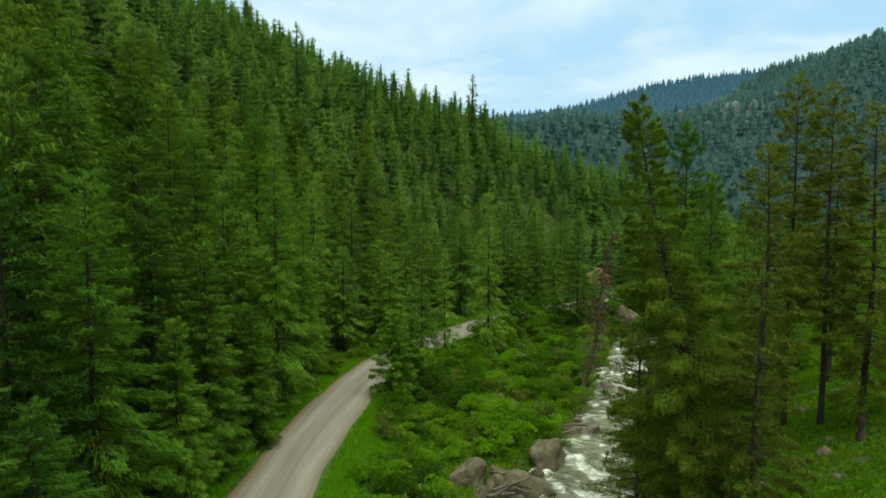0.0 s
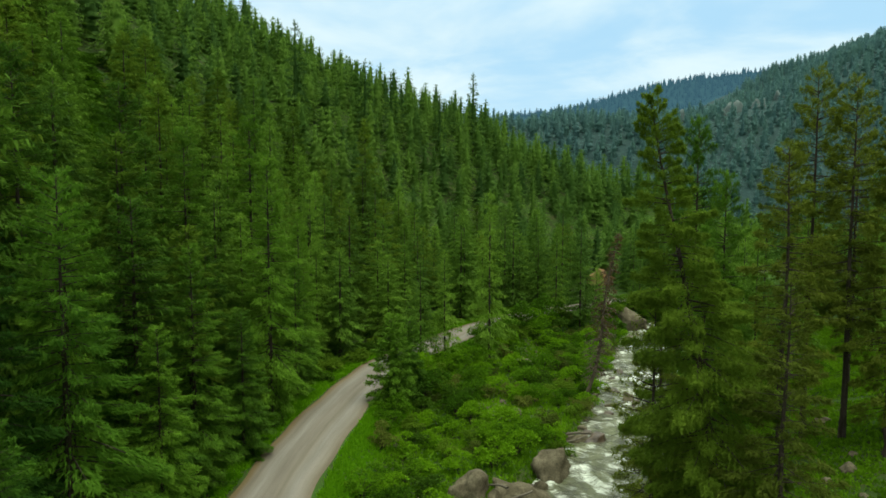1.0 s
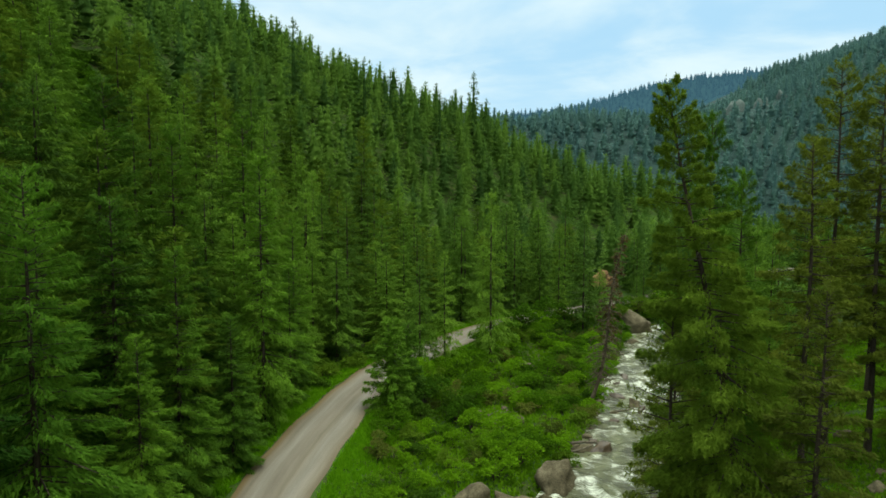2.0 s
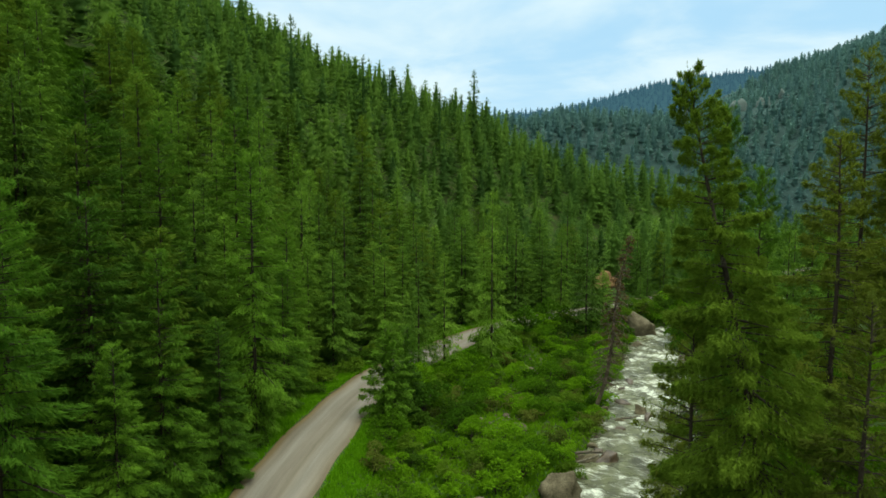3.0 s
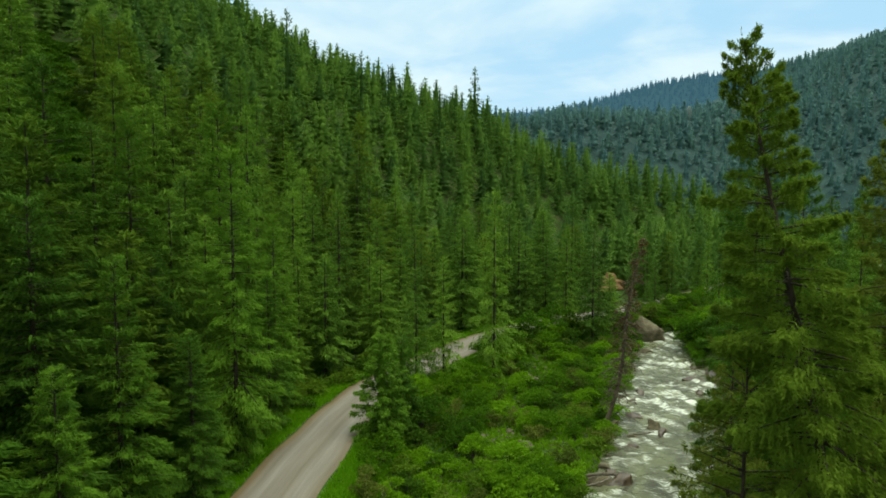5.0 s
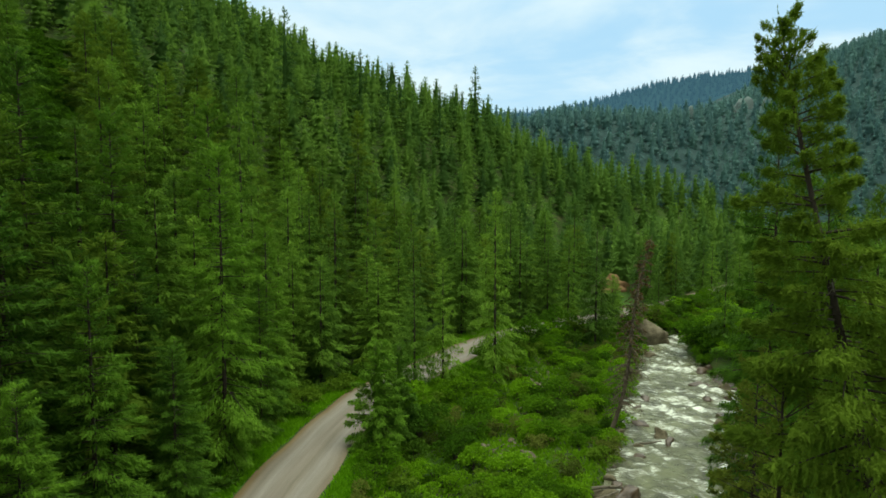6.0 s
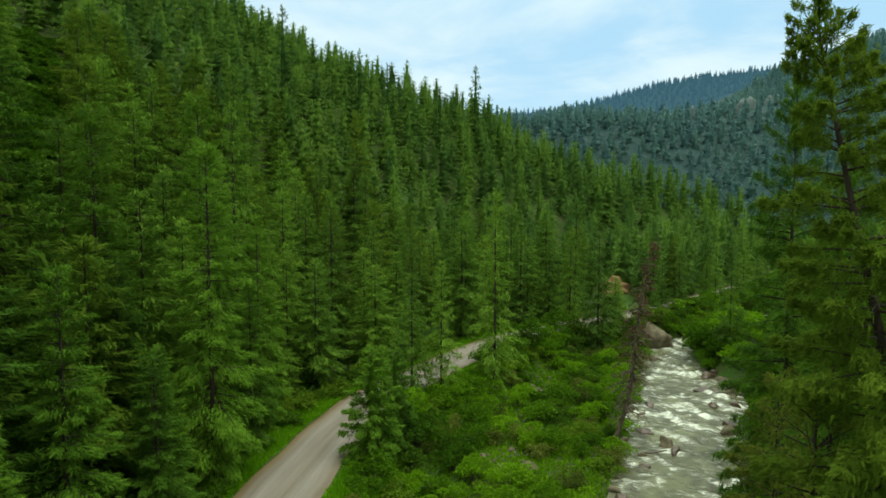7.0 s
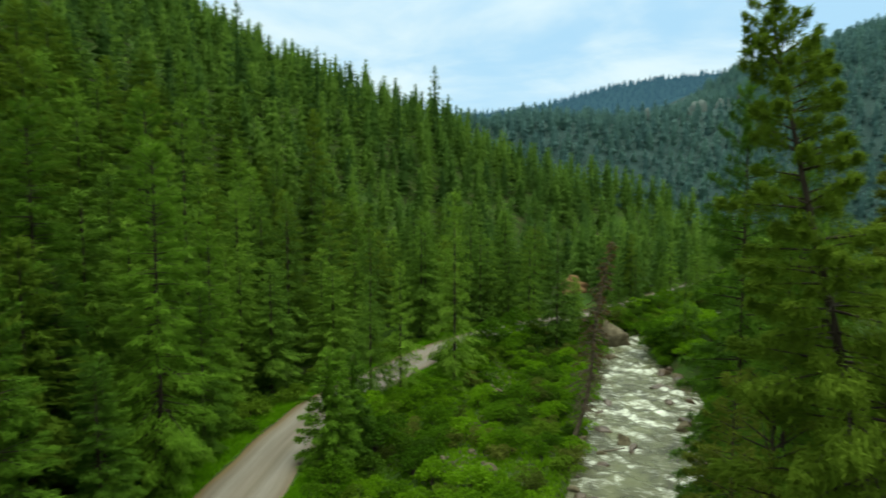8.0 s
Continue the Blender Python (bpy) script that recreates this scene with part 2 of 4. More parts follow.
# ---- the lie of the land ----
def polyline(points, x, y, closed_right=1.0):
    """Signed distance from a line (positive on its left when closed_right is 1) and the way along it."""
    best, sign, along, run = np.full(x.shape, 1e9), np.ones(x.shape), np.zeros(x.shape), 0.0
    for (ax, ay), (bx, by) in zip(points[:-1], points[1:]):
        ux, uy = bx - ax, by - ay
        n = max(math.hypot(ux, uy), 1e-6)
        k = np.clip(((x - ax) * ux + (y - ay) * uy) / n ** 2, 0, 1)
        dx, dy = x - ax - k * ux, y - ay - k * uy
        d = np.hypot(dx, dy)
        near = d < best
        best = np.where(near, d, best)
        sign = np.where(near, np.where(ux * (y - ay) - uy * (x - ax) >= 0, 1.0, -1.0), sign)
        along = np.where(near, run + k * n, along)
        run += n
    return best * sign * closed_right, along


def softmin(a, b, p=5.0):
    a, b = np.maximum(a, 1e-3), np.maximum(b, 1e-3)
    return (a ** -p + b ** -p) ** (-1 / p)


def smooth(points, step=2.0):
    """A rounded line through the points (Catmull-Rom), about a point each step."""
    p = [np.array(q, float) for q in points]
    p = [2 * p[0] - p[1]] + p + [2 * p[-1] - p[-2]]
    out = []
    for i in range(1, len(p) - 2):
        n = max(1, int(np.linalg.norm(p[i + 1] - p[i])[()] / step))
        for k in range(n):
            s = k / n
            out.append(0.5 * (2 * p[i] + (p[i + 1] - p[i - 1]) * s + (2 * p[i - 1] - 5 * p[i] + 4 * p[i + 1] - p[i + 2]) * s * s
                              + (3 * p[i] - p[i - 1] - 3 * p[i + 1] + p[i + 2]) * s ** 3))
    return [tuple(q) for q in out + [p[-2]]]


HILL_FOOT = [(-19, -300), (-19, 60), (-20, 108), (-23, 140), (3, 185), (40, 226), (80, 262), (130, 292), (240, 325)]
FAR_FOOT = [(-300, 420), (60, 345), (150, 320), (195, 262), (175, 180), (150, 100), (140, -300)]
ROAD_LINE = smooth([(-13.6, -40), (-13.6, 30), (-13.3, 48), (-13.1, 58), (-12.1, 70), (-10.3, 82), (-7.2, 93), (1.3, 110), (4.8, 116.5), (14, 129), (25, 139), (38, 149), (57, 167), (82, 195), (120, 230), (200, 270)], 1.5)
ROAD_HALF = 3.4
# centre x, y and half width
RIVER_LINE = smooth([(-9, -45, 4.5), (-2, 0, 4.5), (3, 30, 4.5), (7.5, 45, 4.5), (12, 57, 4.7), (17.5, 67, 4.8), (22, 75, 5.6), (27.2, 89, 6.6), (34.6, 106, 6.9), (37.8, 121, 4.9), (41.5, 134, 3.2), (52, 146, 3.6), (66, 158, 4.2), (90, 178, 4.5), (125, 208, 5), (220, 275, 5)], 1.0)
RIVER_XY = [(a, b) for a, b, _ in RIVER_LINE]
RIVER_HALF = np.array([c for _, _, c in RIVER_LINE])
RIVER_RUN = np.concatenate([[0], np.cumsum(np.hypot(*np.diff(np.array(RIVER_XY), axis=0).T))])
COARSE_RIVER, COARSE_ROAD = RIVER_XY[::4] + RIVER_XY[-1:], ROAD_LINE[::3] + ROAD_LINE[-1:]


def fall(y):
    """The valley drops slowly away."""
    return -0.016 * np.clip(y - 90, 0, 220)


def wave_noise(x, y, s, seed=0.0):
    return (np.sin(x * s + 1.3 * np.sin(y * s * 0.7 + seed)) + np.sin(y * s * 1.13 + 1.7 * np.sin(x * s * 0.61 + seed * 2)) + 0.5 * np.sin((x + y) * s * 2.3 + seed)) / 2.5


def land(x, y):
    x, y = np.asarray(x, float), np.asarray(y, float)
    droad, _ = polyline(COARSE_ROAD, x, y)
    driver, run = polyline(COARSE_RIVER, x, y)
    half = np.interp(run, RIVER_RUN, RIVER_HALF)
    dright = -driver - half                  # past the river's far bank
    dleft = driver - half                    # from the river towards the road
    floor = -1.35 + fall(y) * 0.6
    # between road and river: verge, then low flood bench, then the bed
    off = np.clip((-droad - ROAD_HALF - 0.6) / 7.0, 0, 1)
    floor = floor - 3.1 * off * off * (3 - 2 * off)
    floor = floor + 0.3 * wave_noise(x, y, 0.35) * np.clip((np.abs(droad) - 5) / 6, 0, 1)
    bed = -6.3 + fall(y)
    k = np.clip((dleft + 0.6) / 2.6, 0, 1)
    z = bed + (floor - bed) * k
    rise = 9.0 * (1 - np.exp(-np.maximum(dright, 0) / 9.0)) + 0.2 * np.maximum(dright, 0) + 0.35 * wave_noise(x, y, 0.4, 2.0) * np.clip(dright / 4, 0, 1)
    rise = rise * np.interp(y, [60, 110, 140], [1.0, 0.55, 0.3])
    z = np.where(driver < 0, bed + 1.4 * np.clip((dright + 0.6) / 1.6, 0, 1) + rise, z)
    # the wooded hill above the road
    d1, _ = polyline(HILL_FOOT, x, y)
    crest = np.interp(x, [-400, -200, -100, -52, -22, 8, 26, 35, 49, 66, 90, 125, 146, 180, 240], [190, 142, 106, 79, 73, 64, 47, 43, 37, 32, 28, 19, 14, 8, 2])
    hill = softmin(0.84 * np.maximum(d1, 0), crest + 3 * wave_noise(x, y, 0.05, 1.0)) * np.clip(d1 / 6, 0, 1)
    z = z + np.where(d1 > 0, hill * (1 + 0.05 * wave_noise(x, y, 0.09, 4.0)), 0)
    # the hill across the valley and the ridges behind
    d2, _ = polyline(FAR_FOOT, x, y)
    crest2 = np.interp(x, [-200, 0, 40, 80, 130, 165, 182, 220, 265, 320, 600, 1500], [2, 6, 28, 50, 63, 71, 76, 89, 110, 146, 235, 360])
    z = z + np.where(d2 > 0, softmin(0.72 * np.maximum(d2, 0), crest2 + 3 + 3 * wave_noise(x, y, 0.03, 3.0)), 0)
    crest3 = np.interp(x, [-1500, -300, 65, 220, 300, 381, 460, 540, 637, 770, 2500], [120, 130, 164, 192, 220, 252, 274, 290, 310, 334, 450])
    far = softmin(0.62 * np.maximum(y - 720, 0), crest3 + 6 * wave_noise(x, y, 0.02, 5.0))
    return np.where(y > 720, np.maximum(z, far), z)


def land1(x, y):
    return float(land(np.array([x]), np.array([y]))[0])


def mesh_from(name, verts, faces, mat, smooth_shade=False, uv=None):
    me = bpy.data.meshes.new(name)
    faces = np.asarray(faces, np.int32)
    nv, (nf, fk) = len(verts), faces.shape
    me.vertices.add(nv)
    me.vertices.foreach_set("co", np.asarray(verts, np.float32).ravel())
    me.loops.add(nf * fk)
    me.loops.foreach_set("vertex_index", faces.ravel())
    me.polygons.add(nf)
    me.polygons.foreach_set("loop_start", np.arange(0, nf * fk, fk, dtype=np.int32))
    if smooth_shade:
        me.polygons.foreach_set("use_smooth", np.ones(nf, bool))
    if uv is not None:
        layer = me.uv_layers.new(name="along")
        layer.data.foreach_set("uv", np.asarray(uv, np.float32)[faces.ravel()].ravel())
    me.update(calc_edges=True)
    me.validate()
    me.materials.append(mat)
    return me


def grid_faces(rows, cols):
    i = np.arange(rows - 1)[:, None] * cols + np.arange(cols - 1)[None, :]
    i = i.ravel()
    return np.stack([i, i + 1, i + cols + 1, i + cols], 1)


def stretch_axis(lo, near_lo, near_hi, hi, step, grow):
    mid = list(np.arange(near_lo, near_hi + step / 2, step))
    s, a = step, []
    while (a[-1] if a else near_hi) < hi:
        s *= grow
        a.append((a[-1] if a else near_hi) + s)
    s, b = step, []
    while (b[-1] if b else near_lo) > lo:
        s *= grow
        b.append((b[-1] if b else near_lo) - s)
    return np.array(b[::-1] + mid + a)


gx = stretch_axis(-4200, -40, 55, 4200, 1.4, 1.08)
gy = stretch_axis(-3800, 25, 155, 4300, 1.4, 1.06)
GX, GY = np.meshgrid(gx, gy)
ground = tagged(new("ground", mesh_from("ground", np.stack([GX.ravel(), GY.ravel(), land(GX.ravel(), GY.ravel())], 1), grid_faces(len(gy), len(gx)), GROUND, True)),
                "mossy brown and green forest floor of a steep valley", "ground", kind="structure")

# further off, the haze-tinted slope and the glowing ridge colours take over
ground.data.materials.append(FAR_HAZE_FLOOR)
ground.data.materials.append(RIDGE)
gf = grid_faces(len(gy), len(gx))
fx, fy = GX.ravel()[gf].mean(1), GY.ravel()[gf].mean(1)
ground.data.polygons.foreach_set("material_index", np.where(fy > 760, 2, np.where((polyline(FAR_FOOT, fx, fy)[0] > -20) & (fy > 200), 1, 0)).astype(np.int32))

# road: a crowned gravel ribbon
rp = np.array(ROAD_LINE)
rt = np.gradient(rp, axis=0)
rt /= np.linalg.norm(rt, axis=1)[:, None]
rn = np.stack([rt[:, 1], -rt[:, 0]], 1)
us = np.linspace(-1, 1, 13)
edge = 1 + 0.035 * np.sin(np.arange(len(rp)) * 0.9) + 0.03 * np.sin(np.arange(len(rp)) * 0.37 + 1)
RX = rp[:, None, 0] + rn[:, None, 0] * us[None] * ROAD_HALF * edge[:, None]
RY = rp[:, None, 1] + rn[:, None, 1] * us[None] * ROAD_HALF * edge[:, None]
base = land(rp[:, 0], rp[:, 1])[:, None]
RZ = base + 0.10 * (1 - us[None] ** 2) - 0.03 * np.exp(-((np.abs(us[None]) - 0.5) / 0.12) ** 2) + 0.07
RZ[:, 0] -= 0.02
RZ[:, -1] -= 0.12
ruv = np.stack([np.repeat(((us + 1) / 2)[None], len(rp), 0).ravel(), np.repeat(np.arange(len(rp))[:, None] * 1.5, 13, 1).ravel()], 1)
road = tagged(new("road", mesh_from("road", np.stack([RX.ravel(), RY.ravel(), RZ.ravel()], 1), grid_faces(len(rp), 13)[:, ::-1], ROAD, True, ruv)),
              "pale packed gravel forest road with two wheel tracks", "road", kind="structure")

# river: a ribbon with standing waves; foam lies below the crests
vp, vh = np.array(RIVER_XY), RIVER_HALF
fine = np.arange(float(np.interp(-20, vp[:, 1], RIVER_RUN)), float(np.interp(215, vp[:, 1], RIVER_RUN)), 0.28)
vx, vy, vw = np.interp(fine, RIVER_RUN, vp[:, 0]), np.interp(fine, RIVER_RUN, vp[:, 1]), np.interp(fine, RIVER_RUN, vh)
vt = np.stack([np.gradient(vx), np.gradient(vy)], 1)
vt /= np.linalg.norm(vt, axis=1)[:, None]
vn = np.stack([vt[:, 1], -vt[:, 0]], 1)
COLS = 47
us = np.linspace(-1.12, 1.12, COLS)
VX = vx[:, None] + vn[:, None, 0] * us[None] * vw[:, None]
VY = vy[:, None] + vn[:, None, 1] * us[None] * vw[:, None]
A, B = us[None] * vw[:, None], fine[:, None] + 0 * us[None]
patch = 0.5 + 0.5 * np.sin(B * 0.23 + 1.7 * np.sin(A * 0.35 + B * 0.07)) * np.cos(A * 0.42 + 1.2 * np.sin(B * 0.17))
phase1 = B * 1.25 + 1.9 * np.sin(A * 0.55 + 1.1 * np.sin(B * 0.19)) + 0.6 * np.sin(A * 1.7 + B * 0.4)
phase2 = B * 2.7 + 2.2 * np.sin(A * 0.9 - B * 0.23) + 0.8 * np.sin(A * 2.3 - B * 0.7)
crest1, crest2 = np.maximum(0, np.sin(phase1)) ** 2, np.maximum(0, np.sin(phase2)) ** 2
chop = (0.34 * crest1 + 0.14 * crest2) * (0.35 + 0.9 * patch) + 0.05 * np.sin(A * 2.1 + B * 0.8) + 0.04 * np.sin(A * 4.0 - B * 3.1)
below1, below2 = np.maximum(0, np.sin(phase1 + 0.9)) ** 1.5, np.maximum(0, np.sin(phase2 + 0.8)) ** 1.5
froth = np.clip((0.75 * below1 + 0.45 * below2) * (0.25 + 1.0 * patch) + 0.12 * np.sin(A * 3.3 + 2 * np.sin(B * 0.9)), 0, 1)
RIVER_TOP = -5.2
VZ = RIVER_TOP + fall(VY) + chop * np.clip((1.1 - np.abs(us[None])) * 4, 0.1, 1)
river_mesh = mesh_from("river", np.stack([VX.ravel(), VY.ravel(), VZ.ravel()], 1), grid_faces(len(fine), COLS)[:, ::-1], WATER, True, np.stack([A.ravel(), B.ravel()], 1))
river_mesh.attributes.new("froth", "FLOAT", "POINT").data.foreach_set("value", froth.ravel().astype(np.float32))
river = tagged(new("river", river_mesh), "foaming white water rapids of a shallow mountain river", "water", kind="structure")


# ---- builders for things ----
def part(name, mesh, parent, label=""):
    ob = new(name, mesh)
    ob.parent = parent
    return tagged(ob, label)


def thing(name, m, pieces, label, category, group=""):
    """An Empty at the base of a thing, with its parts (name, mesh)."""
    top = tagged(new(name), label, category, group)
    top.matrix_world = m
    top.empty_display_size = 0.3
    for n, me in pieces:
        part(n, me, top)
    return top


def tube(points, radii, sides=7):
    """A bent, tapered tube as vertices and quads."""
    p = np.asarray(points, float)
    t = np.gradient(p, axis=0)
    t /= np.linalg.norm(t, axis=1)[:, None] + 1e-9
    ref = np.where(np.abs(t[:, 2:3]) > 0.8, np.array([[1.0, 0, 0]]), np.array([[0, 0, 1.0]]))
    a = np.cross(t, ref)
    a /= np.linalg.norm(a, axis=1)[:, None] + 1e-9
    b = np.cross(t, a)
    ang = np.arange(sides) * 2 * math.pi / sides
    v = p[:, None] + np.asarray(radii)[:, None, None] * (a[:, None] * np.cos(ang)[None, :, None] + b[:, None] * np.sin(ang)[None, :, None])
    n = len(p)
    i = np.arange(n - 1)[:, None] * sides + np.arange(sides)[None]
    j = np.arange(n - 1)[:, None] * sides + (np.arange(sides)[None] + 1) % sides
    f = np.stack([i, j, j + sides, i + sides], 2).reshape(-1, 4)
    return v.reshape(-1, 3), f


def join(chunks):
    vs, fs, k = [], [], 0
    for v, f in chunks:
        vs.append(v)
        fs.append(f + k)
        k += len(v)
    return np.concatenate(vs), np.concatenate(fs)


def leaves(root, way, side, length, width, sag):
    """Pointed sprays: arrays of roots, directions, sideways directions."""
    tip = root + way * length[:, None]
    tip[:, 2] -= sag * length
    v = np.stack([root + side * width[:, None], tip, root - side * width[:, None]], 1).reshape(-1, 3)
    f = np.arange(len(v)).reshape(-1, 3)
    return v, f


def unit(v):
    return v / (np.linalg.norm(v, axis=1)[:, None] + 1e-9)


def conifer(seed, height, radius, bare, gap, per, sprays, spray_len, spray_wide, full=0.6, droop=0.3, ragged=0.3, limbs=True, lean=(0, 0), wavy=0.0, core=0.0, tier=1.6, nside=8, inner=0.15, tuft=0.25, hang=0.2, sparse=0.12, thick=0.5, taper=0.52, fill=0.62):
    """Trunk and crown arrays of one conifer. bare: height at which the crown begins, as a share; full: how far below the tip the
    crown reaches its width; hang: share of sprays that hang from the boughs; sparse: share of boughs that are missing; thick: depth of a bough;
    taper: below 1 for a blunt tip; fill: nearer 1 for more sprays close to the stem."""
    r = np.random.default_rng(seed)
    crown_len = height * (1 - bare)
    zz, aa = [], []
    z = height * bare
    while z < height - 0.25:
        top = (height - z) / crown_len
        n = max(3, int(round(per * (0.6 + 0.4 * min(1, top * 2.5)) + r.uniform(-0.8, 0.8))))
        a0 = r.uniform(0, 6.28)
        zz += list(z + r.uniform(-0.4, 0.4, n) * gap)
        aa += list(a0 + np.arange(n) * 6.283 / n + r.uniform(-0.4, 0.4, n))
        z += gap * (0.45 + 0.55 * min(1, top * 2.2)) * r.uniform(0.8, 1.2)
    zz, aa = np.array(zz), np.array(aa)
    keep = r.random(len(zz)) > sparse
    zz, aa = np.minimum(zz[keep], height * 0.995), aa[keep]
    top = np.clip((height - zz) / crown_len, 0, 1)

    def width(tp):
        return np.minimum(tp / full, 1) ** taper * (1 - 0.35 * np.clip((tp - 0.78) / 0.22, 0, 1))
    lumps = 1 + 0.16 * np.sin(zz * 1.1 + seed) * np.sin(aa * 2 + zz * 0.4)
    reach = radius * width(top) * (1 + r.uniform(-1, 0.75, len(zz)) * ragged) * lumps + 0.1 + 0.012 * height * (1 - top) ** 4
    # boughs rise at the tip of the tree and sink towards its foot; their ends turn up again
    rise = np.tan(np.radians(40 * (1 - top) ** 3 + 3 - 60 * droop * top) + r.uniform(-0.16, 0.16, len(zz)))
    sag = droop * (0.35 + 0.5 * top) * r.uniform(0.6, 1.4, len(zz))
    out = np.stack([np.cos(aa), np.sin(aa), np.zeros_like(aa)], 1)
    sideways = np.stack([-np.sin(aa), np.cos(aa), np.zeros_like(aa)], 1)
    axis_x = lambda z: lean[0] * z + wavy * np.sin(z * 0.35 + seed)
    axis_y = lambda z: lean[1] * z + wavy * np.cos(z * 0.27 + seed)
    root = np.stack([axis_x(zz), axis_y(zz), zz], 1)
    nb = len(zz)

    def along(i, u):
        p = root[i] + out[i] * (reach[i] * u)[:, None]
        p[:, 2] += reach[i] * (rise[i] * u - sag[i] * u * u + 0.55 * sag[i] * u ** 4)
        return p
    cnt = np.maximum(5, (sprays * np.clip(reach / radius, 0.12, 1.3) ** 1.1).astype(int))
    idx = np.repeat(np.arange(nb), cnt)
    n = len(idx)
    nodes = np.maximum(3, (reach[idx] * 2.4).astype(int))
    u = inner + (1 - inner) * (np.floor(r.random(n) ** fill * nodes) + r.uniform(0.3, 0.7, n)) / nodes
    flip = r.choice([-1.0, 1.0], n)
    ahead = unit(along(idx, u + 0.06) - along(idx, u - 0.06))
    twig = unit(ahead * 0.8 + sideways[idx] * flip[:, None] * 0.55)
    tl = reach[idx] * 0.4 * (1.1 - u) + 0.1
    v = r.random(n) ** 0.75
    pos = along(idx, u) + twig * (tl * v)[:, None]
    pos[:, 2] += r.normal(-0.1, 0.5, n) * thick * (0.12 + 0.2 * reach[idx] * (1.15 - u)) - 0.22 * v * v * tl
    pos += r.normal(0, 0.13 * spray_len, pos.shape)
    d = unit(twig + ahead * 0.5 + r.normal(0, tuft, (n, 3)) + np.array([[0, 0, 0.06]]))
    down = r.random(n) < hang
    d[down] = unit(d[down] * 0.45 + np.array([[0, 0, -0.9]]))
    wide = unit(np.cross(d, np.array([[0.02, 0.01, 1.0]])) + r.normal(0, tuft, (n, 3)))
    wide[down] = unit(np.cross(d[down], r.normal(0, 1, (int(down.sum()), 3))))
    ln = spray_len * r.uniform(0.55, 1.35, n) * (0.6 + 0.4 * np.clip(reach[idx] / radius, 0.1, 1))
    lv, lf = leaves(pos - d * (ln * 0.35)[:, None], d, wide, ln, ln * spray_wide * r.uniform(0.7, 1.3, n), 0.03)
    # leader
    tz = np.linspace(height * 0.95, height * 1.0, 8)
    la = r.uniform(0, 6.28, 8)
    lr = np.stack([axis_x(tz), axis_y(tz), tz], 1)
    ld = unit(np.stack([np.cos(la) * 0.5, np.sin(la) * 0.5, np.ones(8)], 1))
    lv2, lf2 = leaves(lr, ld, unit(np.cross(ld, np.array([[0.3, 0.2, 1.0]]))), np.full(8, spray_len * 0.9), np.full(8, spray_len * spray_wide * 0.8), 0)
    chunks = [(lv, lf), (lv2, lf2)]
    # dense inner twigs round the stem: a ragged, tiered mass inside the boughs
    if core > 0.1:
        rings = []
        for i, z in enumerate(np.arange(height * bare + 0.6, height * 0.96, tier)):
            for dz, f0 in ((-0.3, 1.0), (0.35, 0.55)):
                zc = z + dz * tier
                tp = np.clip((height - zc) / crown_len, 0.02, 1)
                ra = core * radius * width(tp) * f0 * (1 + r.uniform(-0.35, 0.35, nside)) * np.where(np.arange(nside) % 2 == 0, 1.25, 0.7)
                an = np.arange(nside) * 6.283 / nside + r.uniform(-0.25, 0.25, nside) + i * 0.4
                rings.append(np.stack([axis_x(zc) + ra * np.cos(an), axis_y(zc) + ra * np.sin(an), zc - 0.2 * ra + r.uniform(-0.2, 0.2, nside) * tier * 0.5], 1))
        mv = np.concatenate(rings)
        a0 = np.arange(len(rings) - 1)[:, None] * nside + np.arange(nside)[None]
        a1 = np.arange(len(rings) - 1)[:, None] * nside + (np.arange(nside)[None] + 1) % nside
        chunks.append((mv, np.concatenate([np.stack([a0, a1, a1 + nside], 2).reshape(-1, 3), np.stack([a0, a1 + nside, a0 + nside], 2).reshape(-1, 3)])))
    crown = join(chunks)
    k = np.linspace(0, 1, 12)
    th = height * 0.99 * k
    rad = height * 0.009 * (1 - k) ** 0.9 + 0.02
    rad[0] *= 1.3
    th[0] = -0.6
    chunks = [tube(np.stack([axis_x(th), axis_y(th), th], 1), rad, 7)]
    if limbs:
        for b in range(0, nb):
            if reach[b] > 0.6:
                chunks.append(tube(along(np.full(3, b), np.array([0.0, 0.45, 0.9])), [0.02 + 0.012 * reach[b], 0.014 + 0.006 * reach[b], 0.008], 3))
        # dead twigs below the crown
        for b in range(int(height * bare * 2.2)):
            z, a = r.uniform(0.12, max(0.13, bare)) * height, r.uniform(0, 6.28)
            L = r.uniform(0.5, 1.0) * radius * 0.55
            s = np.array([axis_x(z), axis_y(z), z])
            chunks.append(tube([s, s + np.array([math.cos(a) * L, math.sin(a) * L, -0.25 * L])], [0.025, 0.008], 3))
    return join(chunks), crown


def conifer_kind(name, mat, **kw):
    (tv, tf), (cv, cf) = conifer(**kw)
    crown = mesh_from(name + "_crown", cv, cf, mat)
    return dict(trunk=mesh_from(name + "_trunk", tv, tf, BARK, True), crown=crown, height=kw["height"], radius=kw["radius"])


